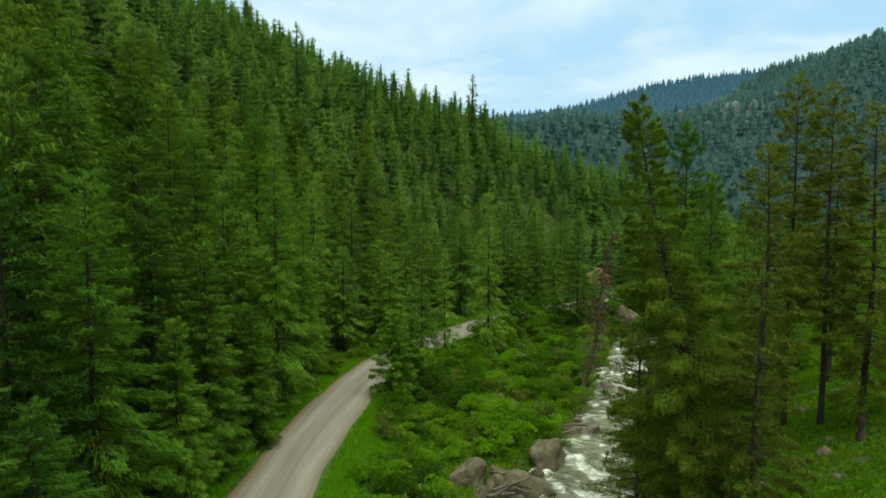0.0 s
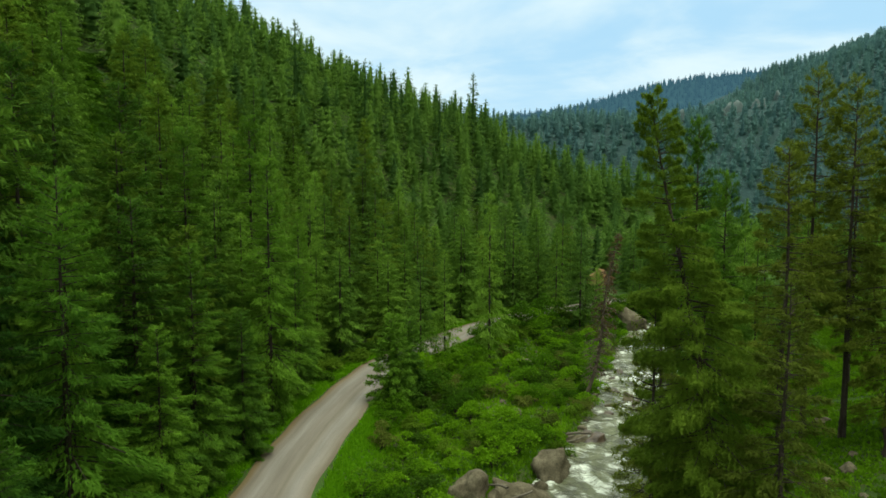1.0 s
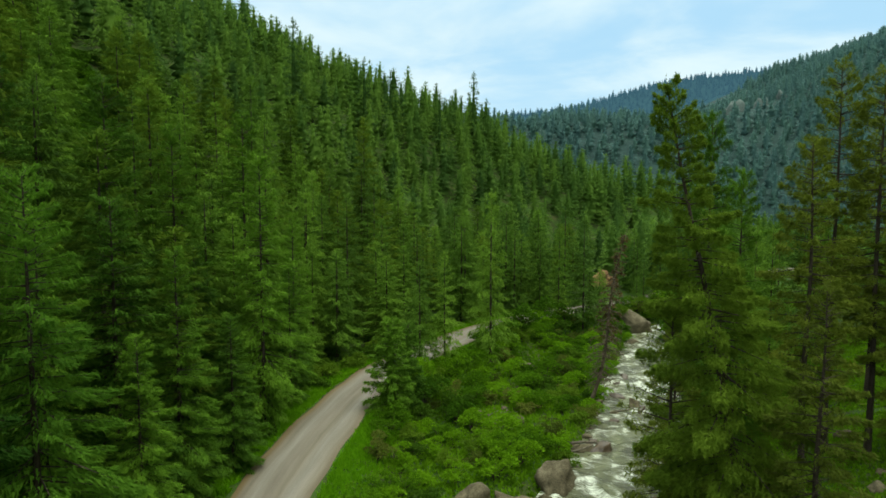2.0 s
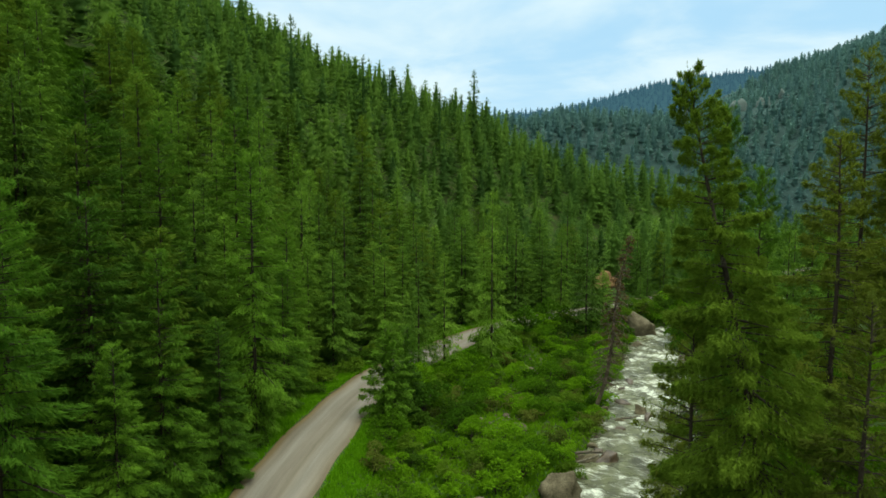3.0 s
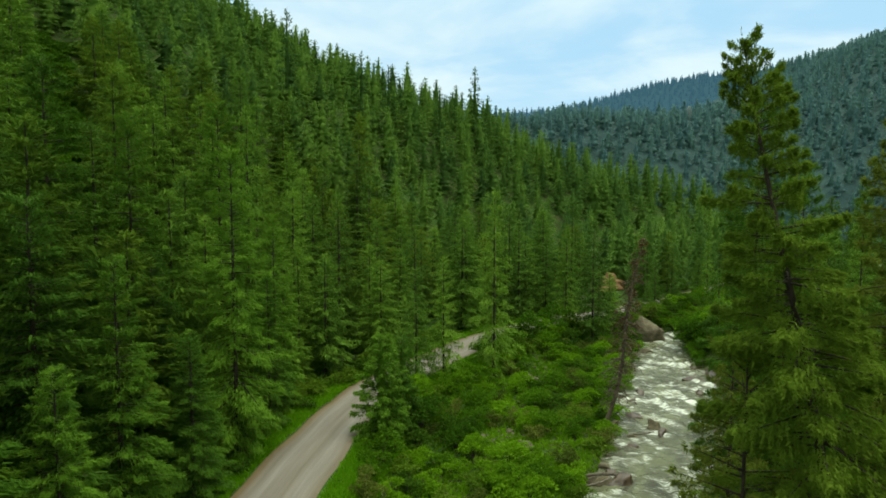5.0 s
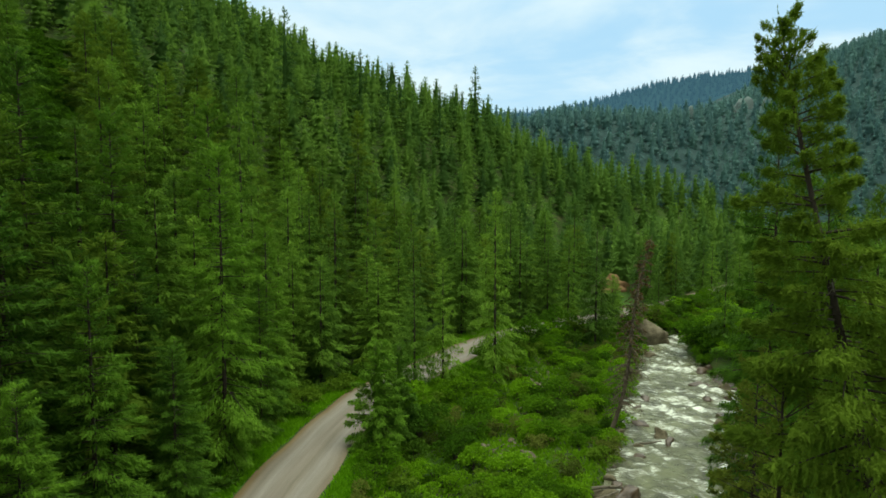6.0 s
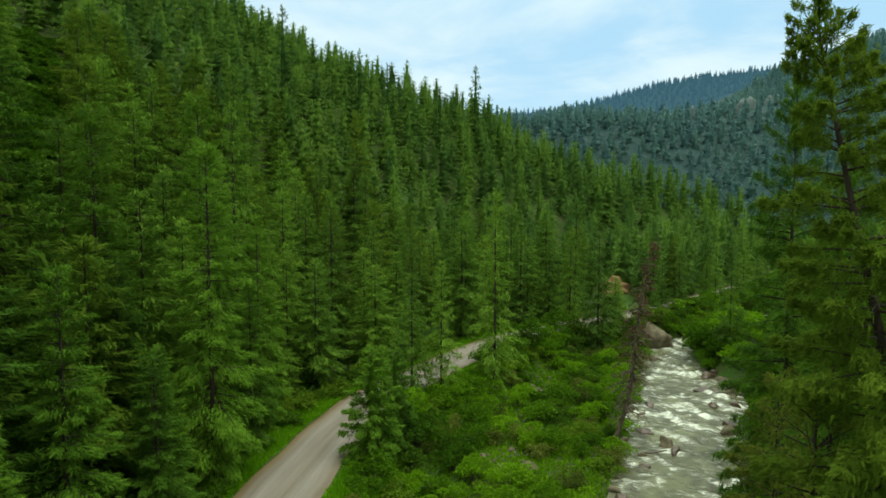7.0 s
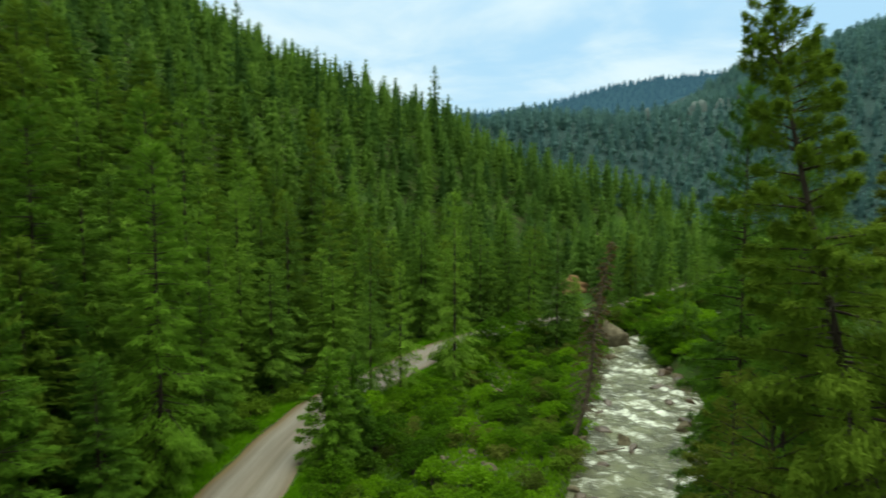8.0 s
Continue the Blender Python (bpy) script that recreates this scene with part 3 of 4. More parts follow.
# ---- kinds of conifer ----
NEAR = [
    conifer_kind("fir", mat, seed=11 + i, height=25, radius=ra, bare=ba, gap=0.78, per=6, sprays=340, spray_len=0.5, spray_wide=0.1, full=fu, droop=dr, ragged=0.24, inner=0.06, hang=0.18, tuft=0.26, thick=0.6, taper=0.64, fill=0.8)
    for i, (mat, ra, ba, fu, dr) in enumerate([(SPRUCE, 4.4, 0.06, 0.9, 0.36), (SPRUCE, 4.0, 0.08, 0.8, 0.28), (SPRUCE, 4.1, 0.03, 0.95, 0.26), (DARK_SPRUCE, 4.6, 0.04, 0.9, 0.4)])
]
MID = [
    conifer_kind("fir", YELLOW_FIR if i == 3 else FIR, seed=20 + i, height=25, radius=ra, bare=ba, gap=1.08, per=6, sprays=84, spray_len=0.8, spray_wide=0.12, full=fu, droop=dr, ragged=0.2, limbs=False, inner=0.03, hang=0.24, tuft=0.3, thick=0.7, taper=0.68, fill=0.95)
    for i, (ra, ba, fu, dr) in enumerate([(4.1, 0.08, 0.82, 0.34), (3.6, 0.1, 0.7, 0.26), (4.4, 0.05, 0.95, 0.36), (3.3, 0.16, 0.65, 0.22), (3.9, 0.08, 0.78, 0.4)])
]
PINES = [
    conifer_kind("pine", PINE, seed=40 + i, height=25, radius=ra, bare=ba, gap=0.72, per=6, sprays=sp, spray_len=0.34, spray_wide=0.15, full=fu, droop=0.24, ragged=0.4, wavy=0.1, inner=0.22, tuft=0.5, hang=0.2, sparse=0.15, thick=0.8, taper=0.75)
    for i, (ra, ba, fu, sp) in enumerate([(2.5, 0.24, 0.45, 170), (2.9, 0.08, 0.6, 210), (2.1, 0.34, 0.35, 150)])
]
SMALL_SPRUCE = conifer_kind("spruce", SPRUCE, seed=51, height=11.5, radius=2.7, bare=0.02, gap=0.44, per=7, sprays=170, spray_len=0.36, spray_wide=0.16, full=0.95, droop=0.26, ragged=0.26, core=0.3, tier=0.9, nside=8, tuft=0.4, thick=0.8)
SAPLING = conifer_kind("pine", PINE, seed=52, height=18, radius=2.2, bare=0.08, gap=0.6, per=6, sprays=80, spray_len=0.24, spray_wide=0.17, full=0.5, droop=0.15, ragged=0.5, inner=0.3, tuft=0.6, sparse=0.2, thick=0.8)
LEANER = conifer_kind("fir", YELLOW_FIR, seed=53, height=27.0, radius=3.5, bare=0.11, gap=0.62, per=7, sprays=1500, spray_len=0.22, spray_wide=0.14, full=0.72, droop=0.34, ragged=0.38, lean=(-0.155, 0.14), wavy=0.12, inner=0.12, tuft=0.55, hang=0.22, sparse=0.14, thick=0.7, taper=0.8)
SPIRE = conifer_kind("fir", HILL_FIR, seed=54, height=25, radius=3.4, bare=0.16, gap=1.1, per=6, sprays=30, spray_len=0.95, spray_wide=0.16, full=0.8, droop=0.3, ragged=0.3, limbs=False, core=0.25, sparse=0.12, taper=0.75)

planted = []            # x, y of everything that stands


def plant(kind, x, y, top=None, height=None, wide=1.0, label="", name="fir_tree", group="conifers of the valley", turn=None):
    z = land1(x, y)
    h = height if height else top - 0.5 - z
    s = h / kind["height"]
    w = wide * (s ** 0.6)
    m = pose(x, y, z - 0.05, 0, 0, random.uniform(0, 360) if turn is None else turn) @ Matrix.Diagonal((w, w, s, 1))
    planted.append((x, y, kind["radius"] * w))
    return thing(name, m, (("trunk", kind["trunk"]), ("crown", kind["crown"])), label, "tree", group)


# trees that stand out, left of the road
for kind, x, y, top, wide in (
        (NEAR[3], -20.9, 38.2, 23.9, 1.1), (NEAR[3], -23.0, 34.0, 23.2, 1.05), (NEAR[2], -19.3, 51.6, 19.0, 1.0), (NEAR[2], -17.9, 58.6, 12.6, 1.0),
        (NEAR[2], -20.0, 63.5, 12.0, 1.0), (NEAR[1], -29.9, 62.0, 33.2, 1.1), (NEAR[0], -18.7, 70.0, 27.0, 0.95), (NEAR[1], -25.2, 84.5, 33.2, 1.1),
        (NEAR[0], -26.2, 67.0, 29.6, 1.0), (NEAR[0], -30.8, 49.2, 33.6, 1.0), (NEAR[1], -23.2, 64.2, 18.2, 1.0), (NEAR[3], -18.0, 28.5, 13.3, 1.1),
        (NEAR[1], -18.9, 45.0, 14.0, 0.9), (NEAR[0], -24.0, 43.5, 22.0, 1.0), (NEAR[0], -17.6, 76.5, 15.0, 0.85), (NEAR[2], -18.4, 81.5, 21.0, 0.8)):
    plant(kind, x, y, top, wide=wide, label="large dark green fir with drooping boughs beside the gravel road", group="roadside firs")
for kind, x, y, top, wide in (
        (MID[0], -26.3, 97.5, 34.2, 1.1), (MID[1], -18.9, 94.0, 16.8, 0.85), (MID[0], -16.6, 109.8, 23.3, 1.0), (MID[2], -27.0, 130.5, 28.2, 1.1),
        (MID[4], -41.0, 95.4, 33.6, 1.0), (MID[2], -22.0, 104.0, 24.0, 1.0), (MID[1], -16.5, 100.5, 14.5, 0.9), (MID[4], -12.0, 119.5, 19.0, 1.0),
        (MID[0], 8.5, 161.9, 18.6, 1.0), (MID[2], -16.8, 147.3, 28.2, 1.05), (MID[3], -22.7, 173.5, 44.3, 1.0)):
    plant(kind, x, y, top, wide=wide, label="tall green fir at the foot of the wooded slope", group="roadside firs")
# between road and river
plant(SMALL_SPRUCE, -5.9, 74.5, 9.3, wide=1.15, label="small bushy spruce at the edge of the gravel road", name="spruce_tree", group="bankside trees")
plant(SMALL_SPRUCE, -4.3, 79.0, 7.9, wide=0.9, label="small slim spruce behind another beside the road", name="spruce_tree", group="bankside trees")
for kind, x, y, top, wide in ((MID[2], -3.6, 92.0, 14.1, 0.95), (MID[0], -0.2, 95.5, 15.0, 0.9), (MID[2], 6.9, 103.0, 23.9, 0.85), (MID[1], 26.4, 127.0, 19.0, 0.95), (MID[2], 22.8, 134.0, 17.0, 0.9), (MID[4], 19.5, 138.0, 15.5, 0.9),
                              (MID[0], 14.2, 121.5, 5.0, 1.2), (MID[2], 28.8, 133.0, 9.0, 1.2), (MID[4], 32.0, 137.5, 8.0, 1.2)):
    plant(kind, x, y, top, wide=wide, label="slender dark fir standing among willow shrubs by the river", group="bankside trees")
for kind, x, y, h, wide in ((MID[0], 46.0, 153.0, 11, 0.9), (MID[2], 52.0, 159.5, 13, 0.9), (MID[1], 47.5, 163.5, 15, 0.9), (MID[4], 60.0, 164.5, 10, 0.9), (MID[0], 64.5, 170.0, 14, 0.9), (MID[2], 70.5, 172.0, 12, 0.9),
                            (MID[3], 56.0, 174.0, 16, 0.9), (MID[1], 76.0, 180.5, 13, 0.9), (MID[4], 34.5, 145.0, 8, 0.9), (MID[0], 42.5, 146.5, 7, 0.9), (MID[2], 68.0, 184.0, 15, 0.9), (MID[0], 83.0, 188.0, 14, 0.9)):
    plant(kind, x, y, height=h, wide=wide, label="young green fir on the valley floor beyond the river bend", group="bankside trees")
# across the river
leaner = plant(LEANER, 15.5, 34.0, 28.4, wide=1.0, label="tall leaning fir with a ragged yellow-green crown on the riverbank", group="riverbank conifers", turn=0)
leaner_trunk = next(c for c in leaner.children if c.name.startswith("trunk"))
limb_rng = np.random.default_rng(31)
for i in range(14):
    z = float(limb_rng.uniform(4, 21))
    a, L = float(limb_rng.uniform(0, 6.28)), float(limb_rng.uniform(1.6, 3.2)) * (1.15 - z / 30)
    s0 = np.array([-0.155 * z + 0.12 * math.sin(z * 0.35 + 53), 0.14 * z + 0.12 * math.cos(z * 0.27 + 53), z])
    e0 = s0 + np.array([math.cos(a) * L, math.sin(a) * L, -0.12 * L])
    forks = [tube([s0, (s0 + e0) / 2 + np.array([0, 0, 0.1 * L]), e0], [0.045, 0.03, 0.01], 5)]
    for j in range(4):
        w = s0 + (e0 - s0) * (0.4 + 0.15 * j)
        forks.append(tube([w, w + limb_rng.normal(0, 0.3, 3) + np.array([0, 0, -0.1])], [0.018, 0.006], 3))
    part("branch", mesh_from("bare_branch", *join(forks), GREY_WOOD, True), leaner_trunk, "bare grey dead branch")
plant(SAPLING, 11.9, 37.6, 17.2, label="slim sparse young pine in front of the river", name="pine_tree", group="riverbank conifers")
for kind, x, y, top, wide in ((PINES[1], 15.9, 31.8, 19.0, 1.0), (PINES[1], 15.0, 45.6, 15.3, 1.0), (NEAR[1], 21.8, 57.7, 29.4, 0.8), (NEAR[1], 21.9, 52.3, 24.6, 0.75), (PINES[0], 23.2, 45.8, 26.2, 1.0),
                              (PINES[2], 27.2, 50.0, 31.7, 0.9), (PINES[2], 28.3, 47.2, 30.6, 0.9), (PINES[1], 30.6, 45.8, 29.2, 1.1), (PINES[0], 35.3, 57.7, 28.0, 1.0), (NEAR[2], 19.0, 48.5, 20.5, 0.8)):
    plant(kind, x, y, top, wide=wide, label="full green fir behind the leaning one on the bank" if kind in NEAR else "tall yellow-green pine with a bare lower trunk on the bank", name="fir_tree" if kind in NEAR else "pine_tree", group="riverbank conifers")
for kind, x, y, top, wide in ((MID[0], 46.5, 121.0, 16.5, 0.8), (MID[2], 36.5, 80.0, 19.0, 0.85), (MID[0], 33.5, 69.0, 21.0, 0.85), (MID[1], 30.0, 63.5, 20.0, 0.85), (MID[4], 41.5, 90.0, 18.0, 0.85), (MID[2], 46.5, 100.0, 18.0, 0.85), (MID[0], 50.0, 111.0, 18.0, 0.85)):
    plant(kind, x, y, top, wide=wide, label="full dark green fir close to the water's edge", group="riverbank conifers")

# open spots: the earth bank by the road and a brushy clearing on the slope
planted += [(42.5, 181.0, 9.0), (40.0, 171.0, 7.0), (38.0, 163.0, 8.0), (35.0, 154.0, 8.0), (41.0, 176.0, 9.0), (32.0, 147.0, 6.0),]
GULLY = [(-44 - 51 * k / 13, 90 + 73 * k / 13) for k in range(14)]
planted += [(a, b, 7.5) for a, b in GULLY]

# ---- the forest: single trees near, joined woods further off ----
rng = np.random.default_rng(5)


def scatter(n, xlo, xhi, ylo, yhi, gap, allowed):
    """Random spots at least gap apart."""
    cell, got, cells = gap, [], {}
    px, py = rng.uniform(xlo, xhi, n), rng.uniform(ylo, yhi, n)
    ok = allowed(px, py)
    for x, y in zip(px[ok], py[ok]):
        c = (int(x // cell), int(y // cell))
        if all((x - a) ** 2 + (y - b) ** 2 > gap * gap for i in (-1, 0, 1) for j in (-1, 0, 1) for a, b in cells.get((c[0] + i, c[1] + j), ())):
            if all((x - a) ** 2 + (y - b) ** 2 > (0.62 * r0 + 1.3) ** 2 for a, b, r0 in planted if abs(x - a) < 10 and abs(y - b) < 10):
                cells.setdefault(c, []).append((x, y))
                got.append((x, y))
    return got


def hill_allowed(x, y):
    d, _ = polyline(HILL_FOOT, x, y)
    dr, _ = polyline(COARSE_ROAD, x, y)
    inview = (x > -0.78 * (y + 8) - 12)
    return (polyline(FAR_FOOT, x, y)[0] < -8) & (dr > ROAD_HALF + 3.2) & inview & (d < np.where(x < -45, 175, 110)) & ~((y < 95) & (d < 3.0) & (x > -19.5))


spots = sorted(scatter(42000, -190, 200, 22, 400, 6.5, hill_allowed), key=lambda p: math.hypot(p[0], p[1] - 10))
for x, y in spots[:175]:
    k = MID[rng.integers(0, 5)] if math.hypot(x, y - 20) > 36 else NEAR[rng.integers(0, 4)]
    plant(k, x, y, height=float(rng.uniform(13, 24.5)), wide=float(rng.uniform(1.15, 1.45)), label="green fir in the dense forest on the steep slope", group="slope firs")


def right_allowed(x, y):
    d, _ = polyline(COARSE_RIVER, x, y)
    return (-d > 17) & (x < 0.9 * y + 20) & (y < 165) & ~((y < 62) & (x < 40))


bank = sorted(scatter(900, 20, 150, 40, 240, 7.6, right_allowed), key=lambda p: math.hypot(p[0], p[1] - 10))
for x, y in bank[:45]:
    k = PINES[rng.integers(0, 3)] if y < 62 and rng.random() < 0.6 else MID[rng.integers(0, 5)]
    plant(k, x, y, height=float(rng.uniform(15, 23)), wide=float(rng.uniform(0.7, 0.95)), label="green conifer on the bank across the river", group="slope conifers")


def in_sight(where, height, eye=(1.2, 12.0, 21.8)):
    """Leaves out trees that stand wholly behind a hill."""
    p = np.array(where)
    top = land(p[:, 0], p[:, 1]) + height
    ok = np.ones(len(p), bool)
    for k in np.linspace(0.3, 0.97, 24):
        x, y = eye[0] + (p[:, 0] - eye[0]) * k, eye[1] + (p[:, 1] - eye[1]) * k
        ok &= land(x, y) + 7 * (k < 0.9) < eye[2] + (top - eye[2]) * k
    return [q for q, o in zip(where, ok) if o]


def woods(name, where, kinds, hlo, hhi, mat, label):
    """Many trees joined into one mesh: crowns with a dark stem each."""
    chunks, tones = [], []
    pts = np.array(where)
    zs = land(pts[:, 0], pts[:, 1])
    for (x, y), z in zip(where, zs):
        v, f, h0 = kinds[rng.integers(0, len(kinds))]
        h = hlo + (hhi - hlo) * rng.beta(1.6, 1.5)
        a, s = rng.uniform(0, 6.28), h / h0
        w = s ** 0.65 * rng.uniform(0.9, 1.2)
        c, q = math.cos(a), math.sin(a)
        chunks.append((np.stack([(v[:, 0] * c - v[:, 1] * q) * w + x, (v[:, 0] * q + v[:, 1] * c) * w + y, v[:, 2] * s + z - 1.0], 1), f))
        tones.append(np.full(len(v), rng.random()))
    v, f = join(chunks)
    me = mesh_from(name, v, f, mat)
    me.attributes.new("tone", "FLOAT", "POINT").data.foreach_set("value", np.concatenate(tones).astype(np.float32))
    return tagged(new(name, me), label, "forest", kind="stuff")


def low(seed, radius, bare, gap, per, sprays, ln, wd, full, core, tier, nside):
    (tv, tf), (cv, cf) = conifer(seed=seed, height=25, radius=radius, bare=bare, gap=gap, per=per, sprays=sprays, spray_len=ln, spray_wide=wd, full=full, droop=0.36, ragged=0.18, limbs=False, core=core, tier=tier, nside=nside, tuft=0.28, thick=0.5, hang=0.2, taper=0.72)
    return cv, cf, 25


LOW = [low(60 + i, ra, ba, 1.45, 6, 20, 1.35, 0.15, fu, 0.5, 2.2, 7) for i, (ra, ba, fu) in enumerate([(6.0, 0.05, 0.9), (5.2, 0.08, 0.8), (6.4, 0.03, 1.0), (4.7, 0.12, 0.7), (5.6, 0.06, 0.85), (5.0, 0.1, 0.75)])]
TINY = [low(70 + i, ra, 0.04, 3.2, 4, 4, 2.4, 0.24, fu, 0.62, 5.5, 5) for i, (ra, fu) in enumerate([(7.0, 0.85), (6.0, 0.7), (7.8, 0.95)])]
DOT = [low(80 + i, ra, 0.0, 5.5, 4, 3, 3.2, 0.3, fu, 0.8, 6.5, 5) for i, (ra, fu) in enumerate([(4.5, 0.6), (3.6, 0.5), (5.0, 0.8)])]
woods("hillside_forest", in_sight(spots[175:] + bank[45:], 24), LOW, 10, 23, HILL_FIR, "dense green fir forest covering the steep hillside")


def far_allowed(x, y):
    d, _ = polyline(FAR_FOOT, x, y)
    return (d > -25) & (x < 0.85 * y + 30) & (x > 0.05 * y)


far_spots = scatter(40000, 20, 560, 200, 640, 5.8, far_allowed)
far_spots = [p for p in far_spots if not (185 < p[0] < 232 and 430 < p[1] < 462 and rng.random() < 0.75)]
woods("far_hillside_forest", in_sight(far_spots, 20), TINY, 6, 13.5, FAR_HAZE_FIR, "conifer forest on the hill across the valley, tinted haze blue")
ridge_spots = scatter(14000, 0, 1000, 860, 1260, 9.8, lambda x, y: (x > 0.04 * y) & (x < 0.8 * y))
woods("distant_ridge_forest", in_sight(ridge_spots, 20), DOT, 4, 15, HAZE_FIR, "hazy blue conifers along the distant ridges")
# tall spires on the skyline
for x, y, top in ((-49.0, 205.0, 79.0), (9.8, 272.0, 76.0), (-4.0, 250.0, 63.5), (-22.0, 240.0, 70.0), (-30.0, 228.0, 72.0)):
    z = land1(x, y)
    plant(SPIRE, x, y, max(top, z + 14), label="tall thin fir spire on the crest of the hill", group="skyline firs")


# ---- shrubs ----
def shrub_kind(seed, radius, height, n, leaf, mat):
    """Stems that fan out from one foot, and a lumpy head of small leaves."""
    r = np.random.default_rng(seed)
    stems, heads = [], []
    for i in range(15):
        a, o = r.uniform(0, 6.28), r.uniform(0.2, 0.9) * radius
        tip = np.array([math.cos(a) * o, math.sin(a) * o, height * r.uniform(0.22, 1.0)])
        stems.append(tube([np.array([0, 0, -0.25]), tip * np.array([0.35, 0.35, 0.5]), tip], [0.045, 0.03, 0.01], 4))
        heads.append(tip)
    heads = np.array(heads + [np.array([0, 0, height * 0.7])])
    pick = r.integers(0, len(heads), n)
    d = unit(r.normal(0, 1, (n, 3)))
    d[:, 2] = np.abs(d[:, 2]) * 0.9 - 0.25
    size = np.array([r.uniform(0.26, 0.46) * radius for _ in heads])
    pos = heads[pick] + d * (size[pick] * r.uniform(0.45, 1.05, n) ** 0.6)[:, None] * np.array([[1, 1, 0.75]])
    pos[:, 2] = np.maximum(pos[:, 2], 0.08)
    way = unit(d + r.normal(0, 0.55, (n, 3)) + np.array([[0, 0, 0.25]]))
    side = unit(np.cross(way, r.normal(0, 1, (n, 3))))
    ln = leaf * r.uniform(0.6, 1.4, n)
    lv, lf = leaves(pos, way, side, ln, ln * 0.32, 0.15)
    return dict(stems=mesh_from("shrub_stems", *join(stems), BARK, True), leaves=mesh_from("shrub_leaves", lv, lf, mat), radius=radius, height=height, head=(lv, lf))


WILLOW = [shrub_kind(100 + i, 1.9, h, 1500, 0.23, LEAF) for i, h in enumerate((2.6, 1.8, 2.2))]
WILLOW_DARK = [shrub_kind(110 + i, 1.7, h, 1300, 0.22, BRUSH) for i, h in enumerate((1.9, 1.5))]
WILLOW_OLIVE = [shrub_kind(115 + i, 1.6, h, 1300, 0.2, OLIVE) for i, h in enumerate((2.4, 1.7))]
BRUSHES = [shrub_kind(120 + i, 1.3, h, 900, 0.25, BRUSH) for i, h in enumerate((1.3, 0.9))]


def set_shrub(kind, x, y, scale, label, group, name="shrub"):
    m = pose(x, y, land1(x, y) - 0.03, 0, 0, random.uniform(0, 360)) @ Matrix.Diagonal((scale, scale, scale * random.uniform(0.85, 1.15), 1))
    return thing(name, m, (("stem", kind["stems"]), ("crown", kind["leaves"])), label, "shrub", group)


def bench(x, y):
    """The flood bench between road and river."""
    dr, _ = polyline(COARSE_ROAD, x, y)
    dv, run = polyline(COARSE_RIVER, x, y)
    return (-dr > ROAD_HALF + np.where(y < 88, 2.8, 1.8)) & (dv > np.interp(run, RIVER_RUN, RIVER_HALF) + 0.4)


def near_any(x, y, spots, gap):
    return any((x - a) ** 2 + (y - b) ** 2 < gap * gap for a, b in spots)


BOULDER_SPOTS = [(2.6, 58.0), (6.8, 58.0), (11.0, 63.3), (3.4, 54.8), (6.0, 55.0), (9.0, 60.0), (8.8, 78.9), (13.6, 105.0), (38.6, 139.5), (16.2, 72.5), (38.6, 135.5), (35.5, 137.0), (41.5, 136.0)]
GAPS = [(6.8, 82.3, 2.6), (4.8, 80.2, 2.2), (14.2, 111.0, 3.2), (13.6, 105.4, 2.6), (9.0, 92.5, 2.0)]     # rubble between the shrubs
for x, y in scatter(6000, -8, 45, 44, 146, 2.1, bench) + scatter(2500, 38, 90, 146, 200, 3.3, bench):
    if near_any(x, y, BOULDER_SPOTS, 3.6) or any((x - a) ** 2 + (y - b) ** 2 < c * c for a, b, c in GAPS) or (rng.random() < 0.08):
        continue
    pick = rng.random()
    if pick < 0.14:
        set_shrub(WILLOW_OLIVE[rng.integers(0, 2)], x, y, float(rng.uniform(0.7, 1.2)), "olive brown twiggy willow among the riverside shrubs", "riverside shrubs")
    elif pick < 0.7:
        set_shrub(WILLOW[rng.integers(0, 3)], x, y, float(rng.uniform(0.7, 1.15)), "bright green leafy willow shrub on the flood bench", "riverside shrubs")
    else:
        set_shrub(WILLOW_DARK[rng.integers(0, 2)], x, y, float(rng.uniform(0.75, 1.25)), "dull green shrub among the riverside willows", "riverside shrubs")


def roadside_bushes(x, y):
    dr, _ = polyline(COARSE_ROAD, x, y)
    return (dr < -ROAD_HALF - 1.3) & (dr > -ROAD_HALF - 4.6) & ((y > 118) | ((y > 80) & (y < 94)) | ((x > 5.2) & (y > 98)))


for x, y in scatter(8000, -8, 98, 80, 208, 2.3, roadside_bushes):
    set_shrub((WILLOW + WILLOW_DARK)[rng.integers(0, 5)], x, y, float(rng.uniform(1.1, 1.75)), "tall leafy bush screening the far stretch of road", "roadside bushes", name="bush")


def verge_brush(x, y):
    dr, _ = polyline(COARSE_ROAD, x, y)
    return (dr > ROAD_HALF + 1.6) & (dr < ROAD_HALF + 5.0)


for x, y in scatter(4000, -24, 30, 38, 150, 1.6, verge_brush)[:180]:
    set_shrub(BRUSHES[rng.integers(0, 2)], x, y, float(rng.uniform(0.8, 1.5)), "low grey-green brush along the edge of the road", "roadside brush")


def far_bank(x, y):
    dv, run = polyline(COARSE_RIVER, x, y)
    e = -dv - np.interp(run, RIVER_RUN, RIVER_HALF)
    return (e > 0.7) & (e < 12) & ~((y < 60) & (e > 5))


for x, y in scatter(2600, 8, 85, 40, 185, 2.7, far_bank)[:120]:
    if near_any(x, y, ((41.8, 111.2), (42.6, 114.0), (43.0, 118.0), (42.2, 107.6)), 2.6):
        continue
    set_shrub((WILLOW + WILLOW_DARK)[rng.integers(0, 5)], x, y, float(rng.uniform(0.7, 1.3)), "green shrub at the water's edge under the conifers", "far bank shrubs")
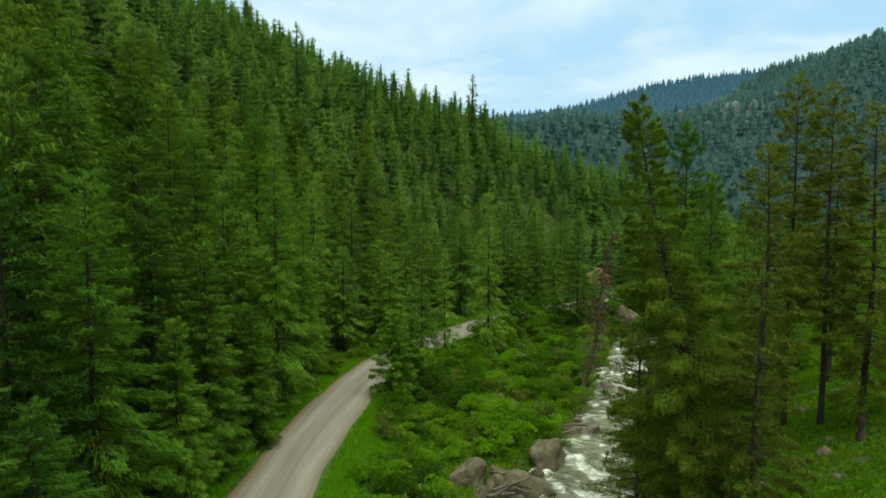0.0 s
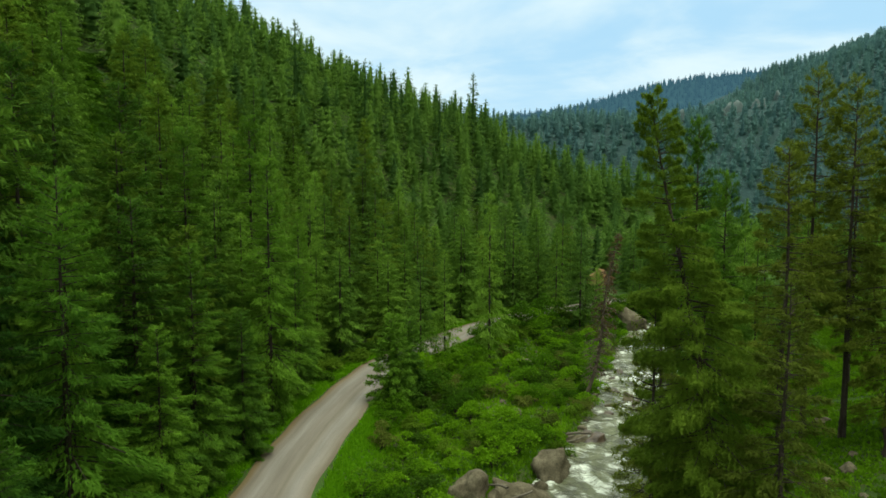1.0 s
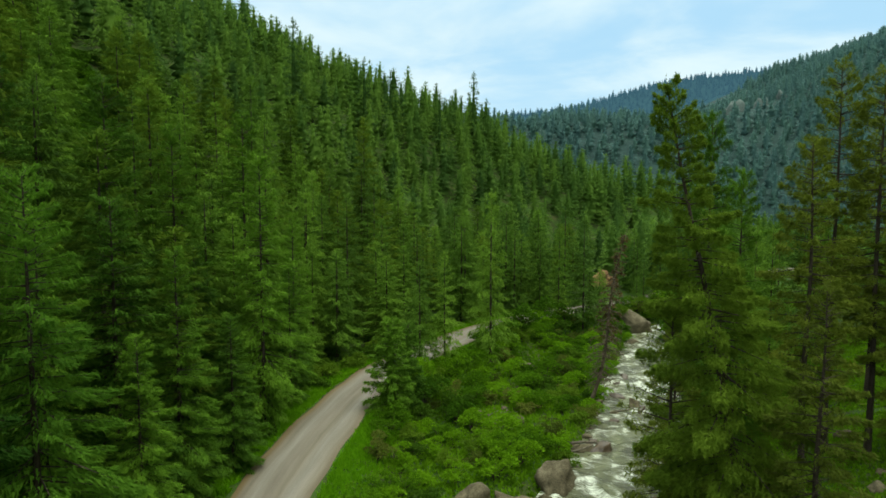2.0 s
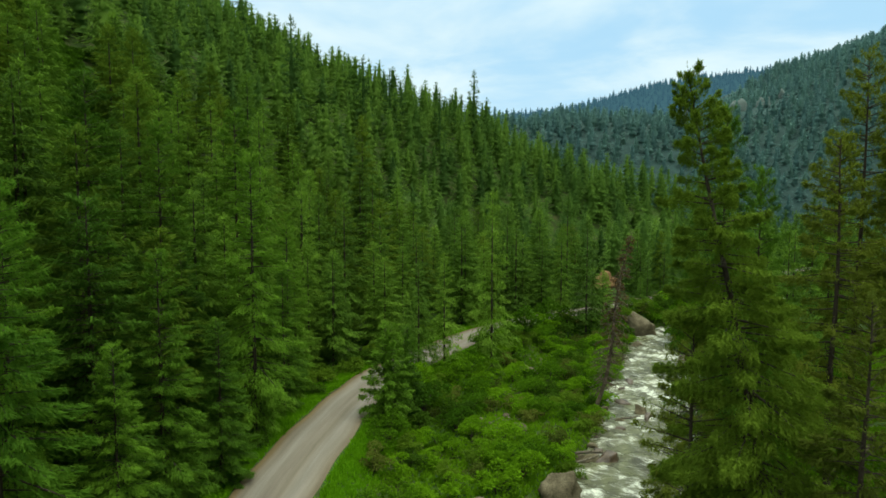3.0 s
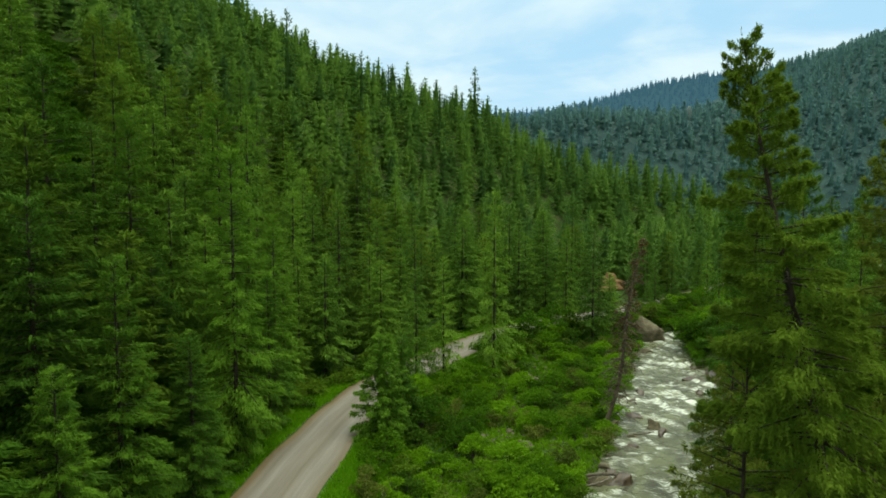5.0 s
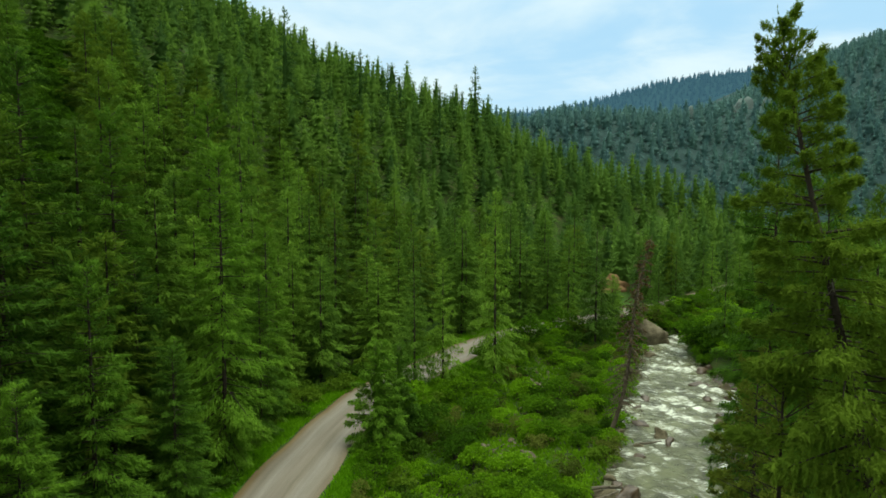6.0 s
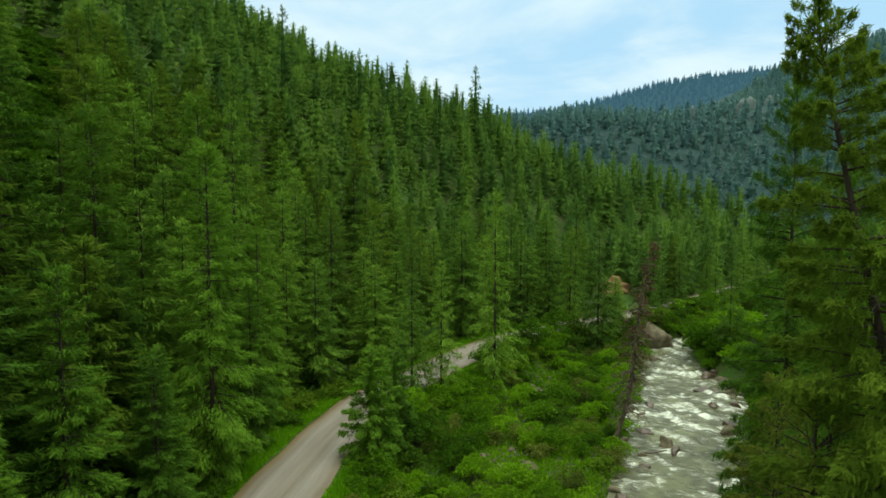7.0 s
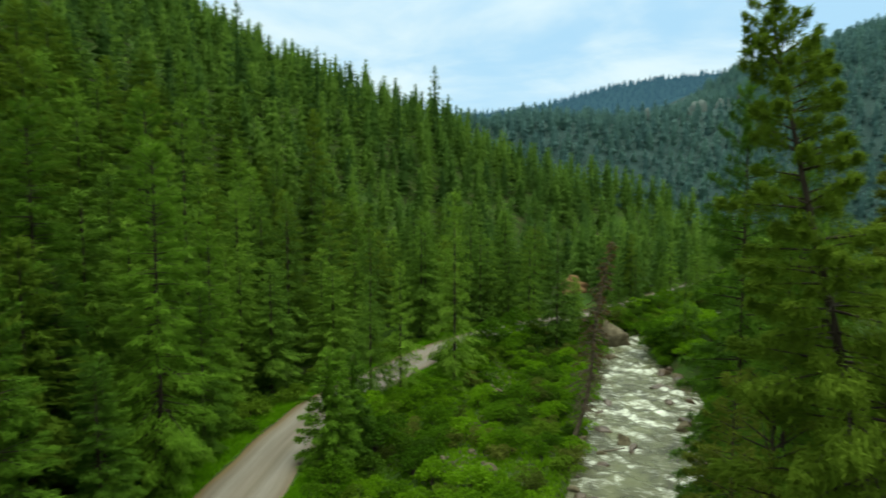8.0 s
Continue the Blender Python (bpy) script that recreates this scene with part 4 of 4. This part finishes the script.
for x, y, s in ((46.5, 131.0, 2.0), (49.5, 134.5, 2.1), (45.5, 126.0, 1.8), (52.5, 138.5, 2.0), (56.5, 142.0, 2.0), (47.5, 137.0, 1.5), (61.0, 146.5, 2.0), (48.5, 127.5, 2.2), (51.5, 131.0, 2.2), (44.9, 129.0, 1.5), (47.5, 122.5, 1.7), (54.5, 135.5, 2.2), (43.8, 123.5, 1.1), (45.2, 121.5, 1.3), (44.7, 126.0, 1.2), (46.8, 125.0, 1.6), (43.2, 120.6, 1.0), (46.2, 118.8, 1.4), (45.6, 113.0, 1.2), (45.9, 116.3, 1.3), (45.3, 110.0, 1.2), (44.9, 106.8, 1.1)):
    set_shrub(WILLOW[int(x) % 3], x, y, s, "tall bright alder bush overhanging the river bend", "far bank shrubs", name="alder_bush")


def beyond_bend(x, y):
    dv, run = polyline(COARSE_RIVER, x, y)
    e = np.abs(dv) - np.interp(run, RIVER_RUN, RIVER_HALF)
    return (e > 0.8) & (e < 16) & (np.abs(polyline(COARSE_ROAD, x, y)[0]) > ROAD_HALF + 1.5)


def thicket(name, where, kinds, lo, hi, mat, label):
    """Many bushes too far off to tell apart, joined."""
    chunks = []
    for x, y in where:
        v, f = kinds[rng.integers(0, len(kinds))]["head"]
        q, k = rng.uniform(0, 6.28), rng.uniform(lo, hi)
        c, w = math.cos(q) * k, math.sin(q) * k
        chunks.append((np.stack([v[:, 0] * c - v[:, 1] * w + x, v[:, 0] * w + v[:, 1] * c + y, v[:, 2] * k + land1(x, y) - 0.1], 1), f))
    v, f = join(chunks)
    return tagged(new(name, mesh_from(name, v, f, mat)), label, "shrub", kind="stuff")


thicket("valley_thicket", scatter(2500, 48, 95, 146, 205, 4.2, beyond_bend)[:75], BRUSHES, 1.7, 2.5, BRUSH, "dull green thicket on the valley floor beyond the bend")
thicket("slope_thicket", [(a + float(rng.uniform(-5, 5)), b + float(rng.uniform(-5, 5))) for a, b in GULLY for _ in range(9)], BRUSHES, 1.4, 2.3, LEAF, "bright green brush in a steep clearing between firs")


# ---- grass and low growth ----
def blades(name, n, xlo, xhi, ylo, yhi, allowed, length, mat, label, per=3, wide=0.09):
    x, y = rng.uniform(xlo, xhi, n), rng.uniform(ylo, yhi, n)
    ok = allowed(x, y)
    x, y = np.repeat(x[ok], per), np.repeat(y[ok], per)
    k = len(x)
    p = np.stack([x + rng.normal(0, 0.1, k), y + rng.normal(0, 0.1, k), np.zeros(k)], 1)
    p[:, 2] = land(p[:, 0], p[:, 1]) - 0.03
    d = unit(np.stack([rng.normal(0, 0.55, k), rng.normal(0, 0.55, k), np.ones(k)], 1))
    sd = unit(np.cross(d, rng.normal(0, 1, (k, 3))))
    ln = length * rng.uniform(0.5, 1.3, k)
    v, f = leaves(p, d, sd, ln, ln * wide * 2, 0.0)
    return tagged(new(name, mesh_from(name, v, f, mat)), label, "grass", kind="stuff")


def road_verge(x, y):
    dr, _ = polyline(COARSE_ROAD, x, y)
    e = np.abs(dr) - ROAD_HALF
    return (e > 0.25) & (e < 4.0) & (rng.random(len(x)) < np.clip(1.35 - e / 4, 0, 1))


blades("verge_grass", 210000, -24, 30, 40, 140, road_verge, 0.45, GRASS, "bright green grass along both edges of the road", 3, 0.09)
blades("undergrowth", 60000, -6, 48, 46, 150, lambda x, y: bench(x, y) | (bench(x + 1.2, y) & (rng.random(len(x)) < 0.2)), 0.5, LEAF, "low green undergrowth between the shrubs", 2, 0.16)
blades("bank_undergrowth", 110000, 10, 62, 32, 110, lambda x, y: (lambda e: (e < -7) & (e > -34) & (wave_noise(x, y, 0.9, 3.0) > -0.75))(polyline(COARSE_RIVER, x, y)[0]), 0.26, LEAF, "patchy low plants on the shaded bank", 3, 0.22)
blades("slope_undergrowth", 42000, -60, -17, 25, 130, lambda x, y: polyline(COARSE_ROAD, x, y)[0] > ROAD_HALF + 3, 0.8, BRUSH, "low bushes and ferns under the firs", 2, 0.25)


# ---- rocks ----
def boulder_mesh(seed, sx, sy, sz, mat, cuts=5, detail=4, rough=0.16):
    bm = bmesh.new()
    bmesh.ops.create_icosphere(bm, subdivisions=detail, radius=1.0)
    r = random.Random(seed)
    planes = []
    for _ in range(cuts + 4):
        n = Vector((r.uniform(-1, 1), r.uniform(-1, 1), r.uniform(-0.1, 0.9))).normalized()
        planes.append((n, r.uniform(0.5, 0.8)))
    off = Vector((seed * 3.1, seed * 1.7, seed * 0.9))
    for v in bm.verts:
        p = v.co.copy()
        for n, d in planes:
            e = p.dot(n) - d
            if e > 0:
                p -= n * e
        q = p.normalized()
        p += q * (noise.noise(q * 1.3 + off) * rough * 1.4 + noise.noise(q * 4.0 + off) * rough * 0.5 + noise.noise(q * 11.0 + off) * rough * 0.16)
        v.co = Vector((p.x * sx, p.y * sy, p.z * sz))
    me = bpy.data.meshes.new("boulder")
    bm.to_mesh(me)
    bm.free()
    for f in me.polygons:
        f.use_smooth = True
    me.materials.append(mat)
    return me


def set_rock(name, seed, x, y, z, sx, sy, sz, turn, mat, label, group, cuts=5, detail=3, rough=0.16):
    ob = new(name, boulder_mesh(seed, sx, sy, sz, mat, cuts, detail, rough))
    ob.matrix_world = pose(x, y, z, 0, 0, turn)
    return tagged(ob, label, "rock", group)


for i, (x, y, z, sx, sy, sz, turn) in enumerate((
        (2.5, 58.2, -4.3, 2.3, 2.0, 2.0, 20), (6.9, 58.2, -5.0, 3.8, 3.0, 2.5, -25), (10.7, 64.2, -4.7, 2.9, 2.3, 2.4, 40), (3.4, 54.8, -4.7, 1.3, 1.1, 1.4, 70),
        (-1.9, 54.6, -3.9, 0.8, 0.7, 0.9, 10), (5.7, 54.6, -4.8, 0.6, 0.5, 0.5, 10), (6.7, 54.3, -4.9, 0.75, 0.6, 0.5, 60), (4.9, 54.2, -4.8, 0.5, 0.45, 0.4, 30), (4.6, 57.0, -4.6, 1.1, 0.9, 1.5, 50), (9.3, 60.6, -5.0, 0.9, 0.8, 0.8, 0))):
    set_rock("boulder", 200 + i, x, y, z, sx, sy, sz, turn, ROCK, "rounded grey-brown granite boulder at the river's edge", "riverside boulders", 6, 4 if i < 4 else 3)
for i, (x, y, sx, sy, sz, turn) in enumerate((
        (15.2, 73.0, 1.6, 1.0, 0.8, 0), (17.4, 73.2, 2.0, 1.2, 1.15, 40), (16.6, 74.6, 0.8, 0.7, 0.5, 10), (24.9, 87.4, 1.25, 0.95, 1.2, 15), (25.3, 85.4, 0.95, 0.7, 0.85, 60),
        (23.6, 91.6, 1.3, 0.8, 0.6, -30), (21.9, 84.5, 0.9, 0.8, 0.4, 0), (20.9, 82.0, 0.8, 0.6, 0.35, 0), (37.6, 108.5, 2.4, 1.0, 0.6, -15), (40.8, 107.0, 1.8, 1.2, 0.7, 20),
        (36.0, 101.5, 1.0, 0.8, 0.7, 0), (38.6, 101.0, 1.2, 0.9, 0.9, 45), (33.6, 91.0, 1.5, 1.1, 1.1, 10), (35.0, 93.5, 1.3, 1.2, 1.0, 80), (32.3, 86.0, 1.2, 1.0, 0.9, 30),
        (30.0, 80.0, 1.1, 0.9, 0.8, 0), (26.0, 98.0, 1.2, 0.8, 0.5, 20), (27.5, 101.5, 1.0, 0.8, 0.6, -20), 
        (20.3, 88.5, 1.0, 0.8, 0.7, 5), (41.0, 116.0, 1.4, 1.0, 0.8, 15), (41.8, 111.2, 2.6, 1.3, 0.7, 80), (42.6, 114.0, 2.2, 1.4, 0.8, 60), (43.0, 118.0, 1.8, 1.2, 0.9, 75), (42.2, 107.6, 1.9, 1.2, 0.8, 100), (36.0, 126.5, 1.2, 1.0, 0.8, 15))):
    z = RIVER_TOP + float(fall(np.array(y)))
    set_rock("river_rock", 230 + i, x, y, z + 0.05, sx, sy, sz, turn, WET_ROCK if i % 3 else ROCK, "wet brown rock standing in the rapids", "river rocks", 6)
set_rock("boulder", 262, 39.0, 139.8, -4.9, 5.6, 3.8, 4.6, -12, ROCK, "huge pale granite boulder at the bend of the river", "riverside boulders", 6, 4, 0.12)
set_rock("boulder", 263, 34.0, 139.0, -4.9, 2.0, 1.6, 2.4, 30, ROCK, "grey granite boulder beside a huge one", "riverside boulders", 6, 3)
for i, (x, y, s) in enumerate(((8.8, 78.9, 0.9), (13.2, 104.6, 0.8), (14.3, 106.4, 0.7), (12.6, 107.0, 0.6), (15.0, 103.8, 0.5), (5.2, 80.5, 0.5), (6.1, 79.2, 0.45), (10.0, 92.0, 0.6), (4.4, 82.0, 0.4), (7.5, 84.0, 0.5), (16.5, 97.0, 0.6), (14.0, 88.0, 0.5))):
    set_rock("bench_rock", 280 + i, x, y, land1(x, y) + 0.45 * s, s, s * 0.8, s * 0.7, 35 * i, ROCK, "small pale rock lying among the shrubs", "bench rocks")
for i, (x, y, s) in enumerate(((21.3, 41.3, 0.75), (26.1, 43.0, 0.8), (24.6, 42.6, 0.5), (29.5, 51.5, 0.9), (24.0, 45.2, 0.6), (25.0, 39.5, 0.5), (22.5, 38.5, 0.45), (27.5, 44.5, 0.5))):
    set_rock("bank_rock", 300 + i, x, y, land1(x, y) + 0.12 * s, s * 0.8, s * 0.65, s * 0.55, 50 * i, ROCK, "mossy grey rock on the shaded bank", "bank rocks")
for i, (x, y, sx, sz) in enumerate(((195, 449, 7, 9), (202, 452, 5, 8), (188, 446, 4, 6), (217, 456, 6, 7), (223, 459, 4, 6), (160, 442, 4, 6), (240, 470, 5, 6))):
    set_rock("rock_outcrop", 320 + i, x, y, land1(x, y) + sz * 0.2, sx, sx * 0.7, sz, 20 * i, CLIFF, "pale rock outcrop high on the far hillside", "hill outcrops", 7)
set_rock("cut_bank", 340, 43.0, 182.0, land1(43.0, 182.0) + 1.7, 7.0, 3.0, 3.0, 35, CUTBANK, "bare orange earth bank above the road", "", 5, 4, 0.3)


for j, (gx0, gy0, gr) in enumerate(GAPS):
    for i in range(9):
        a, o = i * 2.4 + j, gr * math.sqrt((i + 0.5) / 9)
        x, y, s = gx0 + o * math.cos(a), gy0 + o * math.sin(a), float(rng.uniform(0.15, 0.38))
        set_rock("rubble_stone", 600 + 9 * j + i, x, y, land1(x, y) + 0.25 * s, s * 1.3, s, s * 0.7, 40 * i, ROCK, "reddish brown stone in a gap between the shrubs", "bench rubble", 5, 2)

# stones along both shores
for i in range(90):
    run = float(rng.uniform(52, 150))
    hw = float(np.interp(run, RIVER_RUN, RIVER_HALF))
    cx, cy = float(np.interp(run, RIVER_RUN, np.array(RIVER_XY)[:, 0])), float(np.interp(run, RIVER_RUN, np.array(RIVER_XY)[:, 1]))
    tx, ty = float(np.interp(run + 1, RIVER_RUN, np.array(RIVER_XY)[:, 0])) - cx, float(np.interp(run + 1, RIVER_RUN, np.array(RIVER_XY)[:, 1])) - cy
    side = 1 if i % 2 else -1
    off = (hw + float(rng.uniform(-0.5, 0.9))) * side
    x, y, sz = cx + ty * off, cy - tx * off, float(rng.uniform(0.3, 0.85))
    z = max(land1(x, y) + 0.2 * sz, RIVER_TOP + float(fall(np.array(y))) + 0.05)
    set_rock("shore_stone", 400 + i, x, y, z, sz * 1.25, sz, sz * 0.75, float(rng.uniform(0, 360)), ROCK if i % 3 else WET_ROCK, "grey-brown stone on the river's edge", "shore stones", 5, 2)


# ---- dead wood ----
def log(x, y, z, length, r0, turn, tip, label="grey driftwood log lying across the boulders", group="driftwood"):
    k = np.linspace(0, 1, 9)
    ph = x * 3.1
    pts = np.stack([length * (k - 0.5), 0.05 * length * np.sin(k * 4 + ph), 0.02 * length * np.cos(k * 5 + ph)], 1)
    chunks = [tube(pts, r0 * (1 - 0.35 * k) * (1 + 0.08 * np.sin(k * 17 + ph)), 8)]
    for j in (3, 5):
        s = pts[j]
        chunks.append(tube([s, s + np.array([0.18, 0.3 * (-1) ** j, 0.28]) * (0.5 + r0 * 3)], [r0 * 0.35, r0 * 0.12], 5))
    v, f = join(chunks)
    ob = new("driftwood_log", mesh_from("log", v, f, GREY_WOOD, True))
    ob.matrix_world = pose(x, y, z, 0, tip, turn)
    return tagged(ob, label, "log", group)


for a in ((6.2, 55.6, -3.5, 3.6, 0.14, 25, -10), (5.8, 55.3, -3.8, 3.0, 0.12, 40, -6), (5.2, 54.9, -4.1, 2.6, 0.2, 5, 0), (6.9, 55.4, -3.8, 2.0, 0.1, -35, 8), (5.0, 56.6, -2.9, 2.2, 0.12, 130, 14)):
    log(*a)
for a in ((15.8, 73.0, -4.45, 4.2, 0.17, 5, 2), (14.8, 71.6, -4.5, 3.0, 0.13, 30, -3), (23.0, 84.8, -4.8, 2.6, 0.12, 15, 0)):
    log(*a, label="brown driftwood log stranded at the water's edge")
for a in ((6.0, 81.5, -4.2, 2.6, 0.1, 60, 0), (8.0, 82.5, -4.2, 2.2, 0.08, 10, 0), (11.5, 90.5, -4.2, 2.8, 0.1, 120, 0), (5.0, 79.0, -4.2, 1.8, 0.09, 150, 0)):
    log(a[0], a[1], land1(a[0], a[1]) + 0.15, *a[3:], label="fallen dead branch among the riverside shrubs", group="fallen wood")

log(-46.5, 93.5, land1(-46.5, 93.5) + 1.2, 3.2, 0.13, 20, -58, label="pale dead log leaning on the brushy slope", group="fallen wood")

# the leaning snag by the river
snag_foot = Vector((18.7, 87.0, land1(18.7, 87.0)))
r = np.random.default_rng(7)
k = np.linspace(0, 1, 14)
H = 18.1 - snag_foot.z
bend = np.stack([4.6 * k ** 0.75 + 0.35 * np.sin(k * 7), 0.8 * k, H * k], 1)
bend[0, 2] = -0.5
trunk_v = tube(bend, 0.26 * (1 - k) ** 0.8 + 0.02, 8)
twigs, needles, limbs = [], [], []
for i in range(270):
    u = r.uniform(0.12, 0.98)
    s = np.array([np.interp(u, k, bend[:, j]) for j in range(3)])
    a, L = r.uniform(0, 6.28), r.uniform(0.4, 3.4) * (1.05 - 0.9 * u) * min(1, u * 4) + 0.2
    e = s + np.array([math.cos(a) * L, math.sin(a) * L, -0.35 * L * r.uniform(0.3, 1.5)])
    m = (s + e) / 2 + np.array([0, 0, 0.12 * L])
    (limbs if i < 30 else twigs).append(tube([s, m, e], [0.065, 0.045, 0.02], 4 if i < 30 else 3))
    for _ in range(5):
        w = m + (e - m) * r.uniform(0, 1)
        twigs.append(tube([w, w + r.normal(0, 0.22, 3) * L * 0.7 + np.array([0, 0, -0.12])], [0.034, 0.015], 3))
    if u > 0.4:
        for _ in range(6):
            needles.append(m + (e - m) * r.uniform(0, 1) + r.normal(0, 0.08, 3))
nd = np.array(needles)
dd = unit(r.normal(0, 1, nd.shape))
nv, nf = leaves(nd, dd, unit(np.cross(dd, r.normal(0, 1, nd.shape))), np.full(len(nd), 0.34), np.full(len(nd), 0.07), 0.2)
snag = thing("dead_tree", Matrix.Translation(snag_foot), (("trunk", mesh_from("snag_trunk", *trunk_v, SNAG_WOOD, True)), ("brushwood", mesh_from("snag_twigs", *join(twigs), SNAG_WOOD)), ("foliage", mesh_from("snag_needles", nv, nf, DEAD))),
      "leaning dead fir with bare twigs and rusty needles by the river", "tree", "bankside trees")

snag_trunk = next(c for c in snag.children if c.name.startswith("trunk"))
for v, f in limbs:
    part("branch", mesh_from("snag_branch", v, f, SNAG_WOOD), snag_trunk)

# charred stump on the shaded bank
sx0, sy0 = 28.6, 43.0
k = np.linspace(0, 1, 7)
sv, sf = tube(np.stack([0.06 * np.sin(k * 5), 0 * k, -0.3 + 2.1 * k], 1), 0.36 - 0.16 * k + 0.05 * np.sin(k * 9), 10)
tv, tf = tube(np.stack([0.2 + 0.05 * k, 0.1 + 0 * k, 1.3 + 0.9 * k], 1), 0.12 * (1.05 - k), 6)
stump = new("tree_stump", mesh_from("stump", *join([(sv, sf), (tv, tf)]), BARK, True))
stump.matrix_world = pose(sx0, sy0, land1(sx0, sy0))
tagged(stump, "dark charred broken tree stump on the grassy bank", "stump")
